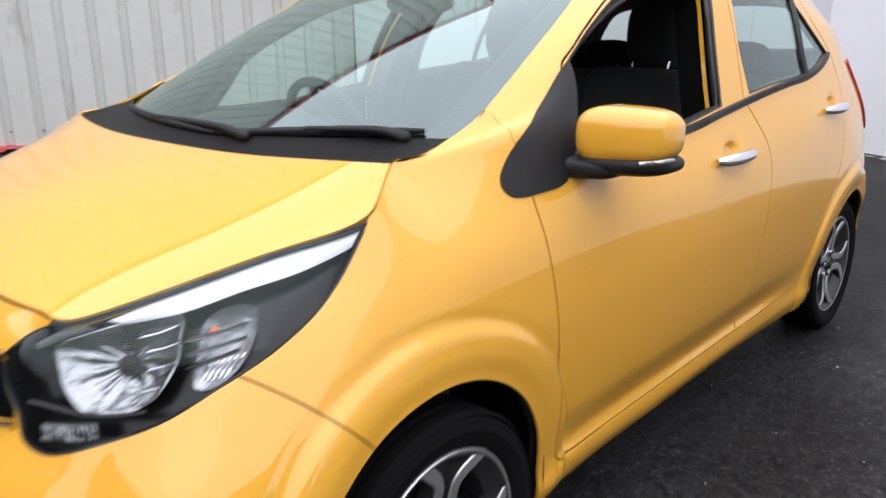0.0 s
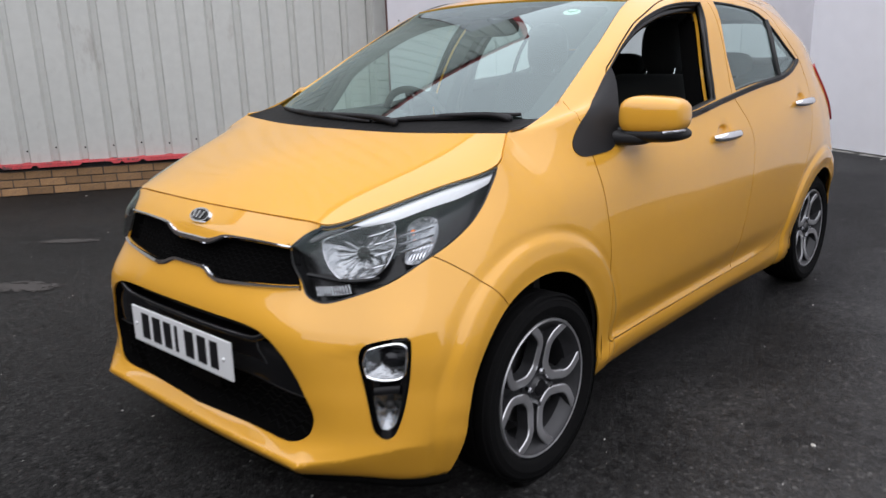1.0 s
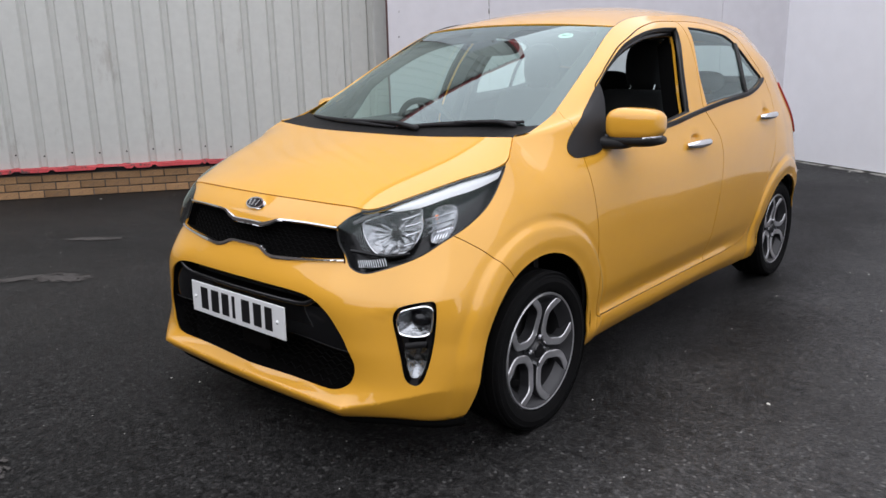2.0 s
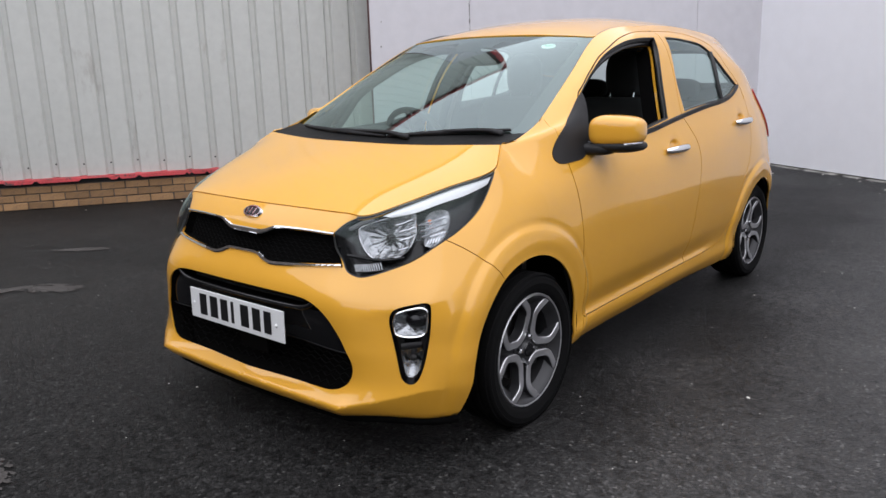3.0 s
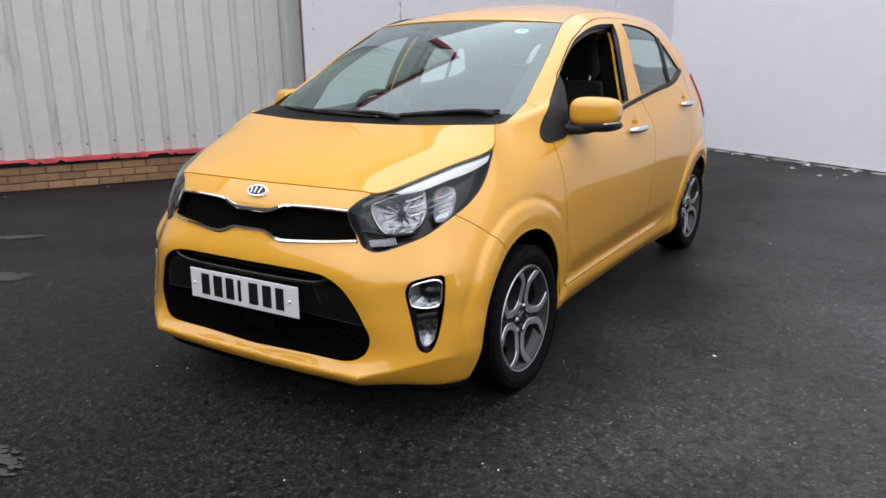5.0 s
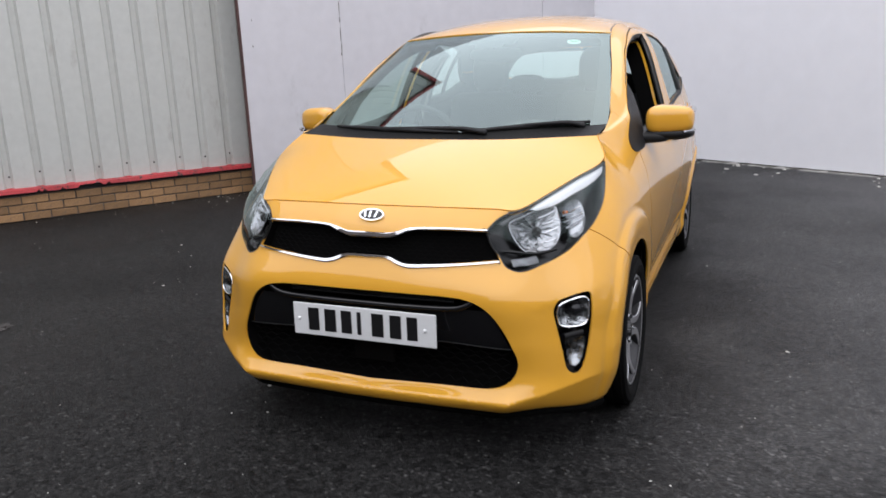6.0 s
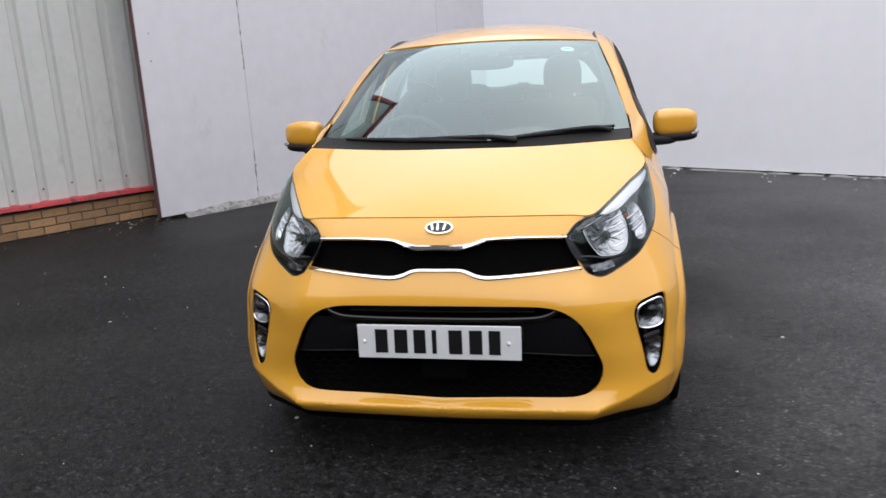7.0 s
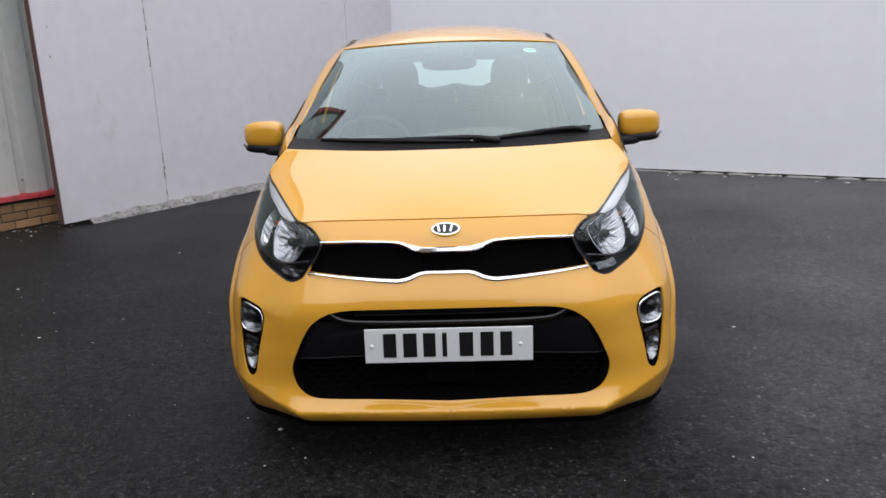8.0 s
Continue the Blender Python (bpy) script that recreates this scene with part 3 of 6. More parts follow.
def cut_skin():
    """Triangles of the half body, split along every outline: places (s, v), triangles, and the region of each triangle."""
    from mathutils.geometry import delaunay_2d_cdt
    lines = [(p, True) for k, p in HOLES.items() if k not in ("grille", "intake", "back_window")] + [(HOLES["back_window"], False)] + [(HOLES["grille"], False), (HOLES["intake"], False)]
    arch_polys = []
    for arc in ARCHES:
        arch_polys.append(side_line(arc, per=1))
        lines.append((arch_polys[-1], False))
    for wy, wz in WHEELS:
        for r in (0.345, 0.362, 0.378, 0.392, 0.404, 0.414, 0.424, 0.434, 0.446, 0.462):
            w = np.radians(np.linspace(-18, 198, 70))
            lines.append((side_line(np.stack([wy - 0.02 + r * np.cos(w), wz + r * np.sin(w)], 1), per=1), False))
    for hy, hz in HANDLES:
        for r in (1.0, 0.85, 0.7, 0.55, 0.4, 0.2):
            w = np.linspace(0, 2 * math.pi, 24, endpoint=False)
            lines.append((side_line(np.stack([hy + 0.060 * r * np.cos(w), hz + 0.010 + 0.034 * r * np.sin(w)], 1), per=1), False))
    gaps = []
    for line, gap in SHUTS:
        a, b = shut_sides(line, gap)
        lines += [(a, False), (b, False)]
        gaps.append((skin(line[:, 0], line[:, 1]), gap))
    edge = [np.stack([np.arange(0, 48.51, 0.25), np.zeros(195)], 1)]
    top = [np.stack([np.arange(0, 14.01, 0.25), np.full(57, BELT)], 1), np.stack([np.full(19, 14.0), np.linspace(BELT, 12, 19)], 1), np.stack([np.arange(14.0, 48.51, 0.25), np.full(139, 12.0)], 1)]
    ends = [np.stack([np.zeros(39), np.linspace(0, BELT, 39)], 1), np.stack([np.full(61, 48.5), np.linspace(0, 12, 61)], 1)]
    edge.append(np.stack([np.arange(0, 8.61, 0.2), np.ones(44)], 1))
    lines += [(l, False) for l in edge + top + ends]
    verts, edges = [], []
    for l, closed in lines:
        k0 = len(verts)
        verts += [tuple(q) for q in l]
        edges += [(k0 + i, k0 + i + 1) for i in range(len(l) - 1)]
        if closed:
            edges.append((k0 + len(l) - 1, k0))
    fixed = np.array(verts)
    gs, gv = np.meshgrid(np.arange(0.12, 48.5, 0.24), np.concatenate([np.arange(0.08, 1.6, 0.07), np.arange(1.75, BELT, 0.2), np.arange(BELT + 0.2, 12, 0.22)]), indexing="ij")
    grid = np.stack([gs.ravel(), gv.ravel()], 1)
    grid = grid[(grid[:, 0] > 14.1) | (grid[:, 1] < BELT - 0.05)]
    cells = {}
    for q in fixed:
        cells.setdefault((int(q[0] / 0.5), int(q[1] / 0.5)), []).append(q)
    keep = []
    for q in grid:
        ci, cj = int(q[0] / 0.5), int(q[1] / 0.5)
        near = [r for i in (-1, 0, 1) for j in (-1, 0, 1) for r in cells.get((ci + i, cj + j), ())]
        keep.append(not near or min((r[0] - q[0]) ** 2 + (r[1] - q[1]) ** 2 for r in near) > 0.0081)
    verts += [tuple(q) for q in grid[np.array(keep)]]
    out = delaunay_2d_cdt([Vector(v) for v in verts], edges, [], 0, 1e-5)
    V = np.array([tuple(v) for v in out[0]])
    F = np.array([tuple(f) for f in out[2]])
    c = V[F].mean(1)
    real = ((c[:, 0] > 14.0) | (c[:, 1] < BELT)) & (c[:, 0] < 48.5) & (c[:, 1] > 0) & (c[:, 1] < 12)
    F, c = F[real], c[real]
    tag = np.full(len(F), "skin", dtype=object)
    P = skin(c[:, 0], c[:, 1])
    for p, gap in gaps:
        tag[seg_distance(P, p) < gap * 0.97] = "gap"
    for wy, wz in WHEELS:
        reach = np.where((P[:, 1] < wy - 0.022) & (wy == 0), 1.035, 0.965)
        hole = (((P[:, 1] - wy + 0.022) / reach) ** 2 + (P[:, 2] - wz + 0.005) ** 2 < ARCH**2 * 0.998) & (P[:, 0] > 0.5)
        below = wz - 0.005 - P[:, 2]
        hole |= (below > 0) & (P[:, 0] > 0.5) & (P[:, 1] < wy - 0.022 + 0.965 * ARCH - 0.0005) & (P[:, 1] > wy - 0.022 - reach * ARCH - (0.22 if wy == 0 else 0.0) * below + 0.0005)
        tag[hole] = "arch"
    for k, poly in HOLES.items():
        closed = poly
        if k in ("grille", "intake"):
            closed = np.concatenate([poly, [(-1, poly[-1][1]), (-1, poly[0][1])]])
        tag[inside(closed, c)] = k
    return V, F, tag


SV, SF, STAG = cut_skin()
SP, SN = skin(SV[:, 0], SV[:, 1]), normal(SV[:, 0], SV[:, 1])
SP[SV[:, 0] < 1e-6, 0] = 0
SP[SV[:, 0] > 48.4999, 0] = 0


def islands(faces):
    """Splits triangles into groups that hang together by edges."""
    owner = {}
    up = list(range(len(faces)))
    def root(i):
        while up[i] != i:
            up[i] = up[up[i]]
            i = up[i]
        return i
    for k, f in enumerate(faces):
        for a, b in ((f[0], f[1]), (f[1], f[2]), (f[2], f[0])):
            e = (min(a, b), max(a, b))
            if e in owner:
                up[root(k)] = root(owner[e])
            else:
                owner[e] = k
    groups = {}
    for k in range(len(faces)):
        groups.setdefault(root(k), []).append(k)
    return [np.array(g) for g in groups.values()]


def panel_mesh(faces, depth=0.006, lift=0.0, mirror=False, both=False, fold=True):
    """Points, faces and normals of one panel, with its edges folded inwards."""
    ids = np.unique(faces)
    at = {int(i): k for k, i in enumerate(ids)}
    P, N = SP[ids] + lift * SN[ids], SN[ids].copy()
    F = [tuple(at[int(i)] for i in f) for f in faces]
    verts, norms, out = [tuple(p) for p in P], [tuple(n) for n in N], list(F)
    if fold:
        count = {}
        for f in F:
            for a, b in ((f[0], f[1]), (f[1], f[2]), (f[2], f[0])):
                count[(a, b)] = count.get((a, b), 0) + 1
        rim = [(a, b) for (a, b) in count if (b, a) not in count and not (P[a][0] < 1e-6 and P[b][0] < 1e-6)]
        outer, inner = {}, {}
        for a, b in rim:
            t = P[b] - P[a]
            for i in (a, b):
                if i not in outer:
                    side = np.cross(t, N[i])
                    side = side / (np.linalg.norm(side) + 1e-9)
                    outer[i] = len(verts)
                    verts.append(tuple(P[i]))
                    norms.append(tuple(side))
                    inner[i] = len(verts)
                    verts.append(tuple(P[i] - depth * N[i]))
                    norms.append(tuple(side))
        for a, b in rim:
            out.append((outer[b], outer[a], inner[a], inner[b]))
    verts, norms = np.array(verts), np.array(norms)
    if mirror:
        verts, norms, out = verts * (-1, 1, 1), norms * (-1, 1, 1), [f[::-1] for f in out]
    if both:
        k = len(verts)
        mid = {i: i for i in range(k) if abs(verts[i][0]) < 1e-6}
        order = [mid.get(i, None) for i in range(k)]
        extra, count2 = [], k
        for i in range(k):
            if order[i] is None:
                order[i] = count2
                count2 += 1
                extra.append(i)
        verts = np.concatenate([verts, verts[extra] * (-1, 1, 1)])
        norms = np.concatenate([norms, norms[extra] * (-1, 1, 1)])
        out = out + [tuple(order[i] for i in f[::-1]) for f in out]
    return verts, out, norms


# the body leans a little back and to its left
STANCE = pose(0.0090, -0.0232, -0.0002, -0.864, 0.537, 0.224)
car = thing("car", "small yellow five-door hatchback parked with its front window down", "car", at=STANCE)
SEEDS = [("front_bumper", (2.0, 5.1)), ("front_wing", (13.0, 6.2)), ("front_door", (24, 5.0)), ("rear_door", (30, 5.0)), ("body_side", (36.9, 6.9)), ("sill", (25, 1.0)), ("rear_bumper", (46, 3)), ("tailgate", (46, 11.7))]
GROUPS = islands(SF[STAG == "skin"])
SKIN_FACES = SF[STAG == "skin"]
PANELS = {}
for g in sorted(GROUPS, key=len, reverse=True):
    if len(g) < 40:
        continue
    c = SV[SKIN_FACES[g]].mean(1)
    name = "body_panel"
    for label, q in SEEDS:
        if label not in PANELS and np.min(((c - q) ** 2).sum(1)) < 0.05:
            name = label
            break
    while name in PANELS:
        name += "_x"
    PANELS[name] = SKIN_FACES[g]
CAR_PARTS = {}
for name, faces in PANELS.items():
    plain = name.replace("_x", "")
    wide = SP[np.unique(faces)][:, 0].min() < 1e-6
    v, f, n = panel_mesh(faces, both=wide)
    CAR_PARTS[name] = link_mesh(plain, v, f, PAINT, car, "", n)
    if not wide:
        v, f, n = panel_mesh(faces, mirror=True)
        CAR_PARTS[name + "_r"] = link_mesh(plain, v, f, PAINT, car, "", n)


def patch(kind, mat, name, parent, label="", depth=0.0, mirror=False, both=False, fold=0.0):
    """The skin's faces within an outline, sunk by depth, as a mesh of its own."""
    v, f, n = panel_mesh(SF[STAG == kind], depth=fold, lift=-depth, mirror=mirror, both=both, fold=fold > 0)
    return link_mesh(name, v, f, mat, parent, label, n)


# ---- bonnet, windscreen and roof ----
def grid_mesh(fn, nu, nv):
    """A sheet fn(u, v) with u from -1 to 1 and v from 0 to 1: points, faces, normals."""
    u, v = np.meshgrid(np.linspace(-1, 1, nu), np.linspace(0, 1, nv), indexing="ij")
    P = fn(u.ravel(), v.ravel())
    e = 0.012
    n = np.cross(fn(u.ravel() + e, v.ravel()) - fn(u.ravel() - e, v.ravel()), fn(u.ravel(), v.ravel() + e) - fn(u.ravel(), v.ravel() - e))
    n /= np.linalg.norm(n, axis=1)[:, None] + 1e-12
    F = [(i * nv + j, (i + 1) * nv + j, (i + 1) * nv + j + 1, i * nv + j + 1) for i in range(nu - 1) for j in range(nv - 1)]
    if n[:, 2].mean() < 0:
        n, F = -n, [f[::-1] for f in F]
    return P, F, n


def folded(P, F, N, depth):
    """Adds edges folded inwards to a sheet."""
    count = {}
    for f in F:
        for a, b in zip(f, f[1:] + f[:1]):
            count[(a, b)] = 1
    verts, norms, out, low = [tuple(p) for p in P], [tuple(n) for n in N], list(F), {}
    for a, b in list(count):
        if (b, a) in count:
            continue
        side = np.cross(P[b] - P[a], N[a])
        side = side / (np.linalg.norm(side) + 1e-9)
        for i in (a, b):
            if i not in low:
                low[i] = len(verts)
                verts += [tuple(P[i]), tuple(P[i] - depth * N[i])]
                norms += [tuple(side), tuple(side)]
        out.append((low[b], low[a], low[a] + 1, low[b] + 1))
    return np.array(verts), out, np.array(norms)


EDGE_F = np.linspace(0, 6.4, 60)     # bonnet edge across the front
EDGE_S = np.linspace(6.4, 14.0, 80)  # and back along the lamps and wings


def along(arr, t):
    x = np.clip(t, 0, 1) * (len(arr) - 1)
    i = np.clip(x.astype(int), 0, len(arr) - 2)
    w = (x - i)[:, None]
    return arr[i] * (1 - w) + arr[i + 1] * w


BF, BS = raw_skin(EDGE_F, np.full(60, BELT)), raw_skin(EDGE_S, np.full(80, BELT))
BC = spline([(0, -.563, .801), (0, -.50, .838), (0, -.40, .880), (0, -.28, .921), (0, -.17, .952), (0, -.085, .973)], 12)
COWL_X = np.linspace(0, .620, 40)
BR = np.stack([COWL_X, -.085 + .097 * (COWL_X / .620) ** 2.2, .973 + .011 * (COWL_X / .620) ** 2], 1)


SIDE_T = np.linspace(0, 1, 80)
SIDE = np.stack([np.polyval(np.polyfit(SIDE_T, BS[:, k], 2), SIDE_T) for k in range(3)], 1)
SIDE += (BS[0] - SIDE[0]) * (1 - SIDE_T)[:, None] + (BS[-1] - SIDE[-1]) * SIDE_T[:, None]


def bonnet_half(a, b):
    """A soft sheet between its four edges; the side edge's own bends stay near that edge."""
    c00, c10, c01, c11 = BF[0], BF[-1], BC[-1], BS[-1]
    a_, b_ = a[:, None], b[:, None]
    coons = (1 - b_) * along(BF, a) + b_ * along(BR, a) + (1 - a_) * along(BC, b) + a_ * along(SIDE, b)
    coons -= (1 - a_) * (1 - b_) * c00 + a_ * (1 - b_) * c10 + (1 - a_) * b_ * c01 + a_ * b_ * c11
    coons += a_**6 * (along(BS, b) - along(SIDE, b))
    coons[:, 2] += 0.020 * (16 * a * (1 - a) * b * (1 - b)) * a
    return coons


def swell(p):
    """Terms of a smooth height over the plan, alike on both sides."""
    x, y = (p[:, 0] / .6) ** 2, p[:, 1] / .5
    return np.stack([x**i * y**j for i in range(4) for j in range(5) if i + j < 6], 1)


BA, BB = (q.ravel() for q in np.meshgrid(np.linspace(0, .75, 16), np.linspace(0.03, .97, 16)))
BP = np.concatenate([bonnet_half(BA, BB), BF, BS, BC, BR])
BW = np.concatenate([np.full(len(BA), 0.6), np.full(len(BF) + len(BS), 2.0), np.full(len(BC) + len(BR), 1.0)])[:, None]
SWELL = np.linalg.lstsq(swell(BP) * BW, BP[:, 2] * BW[:, 0], rcond=None)[0]


def bonnet_sheet(u, v):
    a, b = 0.003 + 0.990 * np.abs(np.clip(u, -1, 1)), 0.012 + 0.980 * np.clip(v, 0, 1)
    p = bonnet_half(a, b)
    p[:, 2] = swell(p) @ SWELL
    p[:, 0] *= np.sign(u)
    return p


P, F, N = grid_mesh(bonnet_sheet, 81, 50)
for i, w in enumerate(np.linspace(-1, 1, 81)):
    if abs(w) < 1e-9:
        P[i * 50:(i + 1) * 50, 0] = 0
        N[i * 50:(i + 1) * 50, 0] = 0
link_mesh("bonnet", *(lambda r: (r[0], r[1]))(folded(P, F, N, 0.018)), PAINT, car, "", folded(P, F, N, 0.018)[2])

WS_LOW = lambda x: np.stack([x, -.030 + .175 * np.abs(x / .60) ** 2.2, .968 + .028 * np.abs(x / .60) ** 2], 1)
WS_TOP = lambda x: np.stack([x, .805 + .060 * np.abs(x / .50) ** 2, 1.386 - .018 * np.abs(x / .50) ** 2], 1)


def screen(u, v, lift=0.0):
    lo, hi = WS_LOW(u * .627), WS_TOP(u * .510)
    p = lo * (1 - v)[:, None] + hi * v[:, None]
    bow = (v * (1 - v) * 4)
    p[:, 0] += 0.010 * bow * u
    bow = bow * (1 - np.abs(u) ** 4)
    p[:, 1] -= 0.030 * bow
    p[:, 2] += 0.030 * bow + lift
    return p


def roof_sheet(u, v):
    edge_x = np.interp(v, [0, .1, .3, .6, .85, 1], [.506, .503, .500, .494, .482, .40])
    y_mid, y_edge = .805 + 1.83 * v, .865 + 1.72 * v
    z_mid = np.interp(y_mid, *zip(*[(q[0], q[1]) for q in ROOF_MID]))
    z_edge = np.interp(y_edge, *zip(*[(q[0], q[1]) for q in ROOF_EDGE]))
    w = np.abs(u) ** 2.4
    return np.stack([u * edge_x, y_mid + (y_edge - y_mid) * u**2, z_mid + (z_edge - z_mid) * w], 1)


ROOF_MID = spline([(.70, 1.345), (.805, 1.390), (.95, 1.430), (1.15, 1.463), (1.4, 1.487), (1.65, 1.494), (1.95, 1.488), (2.25, 1.462), (2.5, 1.408), (2.70, 1.352)], 16)
ROOF_EDGE = spline([(.75, 1.32), (.865, 1.370), (1.1, 1.405), (1.38, 1.430), (1.65, 1.437), (1.90, 1.430), (2.15, 1.412), (2.33, 1.390), (2.58, 1.338), (2.7, 1.30)], 16)
P, F, N = grid_mesh(roof_sheet, 49, 60)
v_, f_, n_ = folded(P, F, N, 0.02)
link_mesh("roof", v_, f_, PAINT, car, "", n_)
P, F, N = grid_mesh(screen, 49, 33)
windscreen = link_mesh("windscreen", P, F, SCREEN_GLASS, car, "clear laminated windscreen with a black border", N)
windscreen.visible_shadow = False


# ---- the yard: ground, brick-footed cladding, grey boards, white wall ----
TURN, WHITE_TURN = radians(55.24), radians(58.76)  # the way in which the clad wall runs; the white wall stands square to the second


def axes(turn):
    return Vector((math.cos(turn), math.sin(turn), 0)), Vector((math.sin(turn), -math.cos(turn), 0))


YU, YN = axes(TURN)
WU, WN = axes(WHITE_TURN)


def yard_box(bm, u0, u1, n0, n1, z0, z1, bevel=0.0, turn=TURN):
    """A block between two places along the wall, two out from it (n grows into the yard) and two heights."""
    a, b = axes(turn)
    c = a * (u0 + u1) / 2 + b * (n0 + n1) / 2 + Vector((0, 0, (z0 + z1) / 2))
    return box(bm, (abs(u1 - u0), abs(n1 - n0), z1 - z0), c, Matrix.Rotation(turn, 4, "Z"), bevel, 1)


CLADDING = material("grey coated cladding", (0.530, 0.538, 0.505), 0.5, vary=0.07, scale=3, bump=0.03, bump_scale=30)
RED_PAINT = material("chipped red paint", (0.42, 0.036, 0.042), 0.55, vary=0.45, scale=14, bump=0.3, bump_scale=40)
BRICK = material("buff brick", (0.36, 0.21, 0.10), 0.85, vary=0.25, scale=20, bump=0.4, bump_scale=150)
_n, _l = BRICK.node_tree.nodes, BRICK.node_tree.links
_own, _hue, _p = _n.new("ShaderNodeObjectInfo"), _n.new("ShaderNodeHueSaturation"), _n["Principled BSDF"]
_tone = _n.new("ShaderNodeMapRange")
_tone.inputs["To Min"].default_value, _tone.inputs["To Max"].default_value = 0.62, 1.12
_l.new(_p.inputs["Base Color"].links[0].from_socket, _hue.inputs["Color"])
_l.new(_own.outputs["Random"], _tone.inputs["Value"])
_l.new(_tone.outputs[0], _hue.inputs["Value"])
_l.new(_hue.outputs[0], _p.inputs["Base Color"])
MORTAR = material("grey mortar", (0.11, 0.095, 0.085), 0.9, vary=0.3, scale=20, bump=0.3, bump_scale=200)
GREY_BOARD = material("grey painted board", (0.61, 0.60, 0.625), 0.6, vary=0.06, scale=1.6, bump=0.05, bump_scale=25)
WHITE_WALL_PAINT = material("white wall paint", (0.86, 0.865, 0.895), 0.55, vary=0.03, scale=1.2, bump=0.03, bump_scale=20)
RENDER_WHITE = material("flaking white masonry paint", (0.27, 0.262, 0.25), 0.85, vary=0.6, scale=22, bump=1.0, bump_scale=45)
CONCRETE = material("pale concrete", (0.30, 0.29, 0.27), 0.9, vary=0.25, scale=10, bump=0.4, bump_scale=80)
RUST = material("dark rusty red", (0.11, 0.055, 0.05), 0.8, vary=0.5, scale=20)
# near-black that puts the shade of gaps and recesses into the colour
GAP_DARK = material("recess shade black", (0.02, 0.02, 0.02), 0.9)


def stained(mat, scale, low, high, colour, stretch):
    """Adds sparse dirt stains of another colour, drawn out in height."""
    n, l = mat.node_tree.nodes, mat.node_tree.links
    p = n["Principled BSDF"]
    where, size, spots, mask, mix = n.new("ShaderNodeTexCoord"), n.new("ShaderNodeMapping"), n.new("ShaderNodeTexNoise"), n.new("ShaderNodeMapRange"), n.new("ShaderNodeMix")
    size.inputs["Scale"].default_value = (1, 1, stretch)
    spots.inputs["Scale"].default_value, spots.inputs["Detail"].default_value, spots.inputs["Roughness"].default_value = scale, 8.0, 0.65
    mask.inputs["From Min"].default_value, mask.inputs["From Max"].default_value = low, high
    mix.data_type = "RGBA"
    mix.inputs["B"].default_value = (*colour, 1)
    l.new(where.outputs["Object"], size.inputs[0])
    l.new(size.outputs[0], spots.inputs["Vector"])
    l.new(spots.outputs["Fac"], mask.inputs["Value"])
    l.new(p.inputs["Base Color"].links[0].from_socket, mix.inputs["A"])
    l.new(mask.outputs[0], mix.inputs["Factor"])
    l.new(mix.outputs["Result"], p.inputs["Base Color"])


stained(CLADDING, 5.0, 0.60, 0.78, (0.33, 0.31, 0.28), 0.35)
stained(GREY_BOARD, 3.0, 0.62, 0.80, (0.45, 0.44, 0.44), 0.5)
stained(RED_PAINT, 14.0, 0.55, 0.62, (0.06, 0.03, 0.03), 1.0)
stained(RENDER_WHITE, 26.0, 0.50, 0.60, (0.12, 0.115, 0.105), 1.6)
stained(BRICK, 9.0, 0.56, 0.72, (0.10, 0.075, 0.06), 1.0)


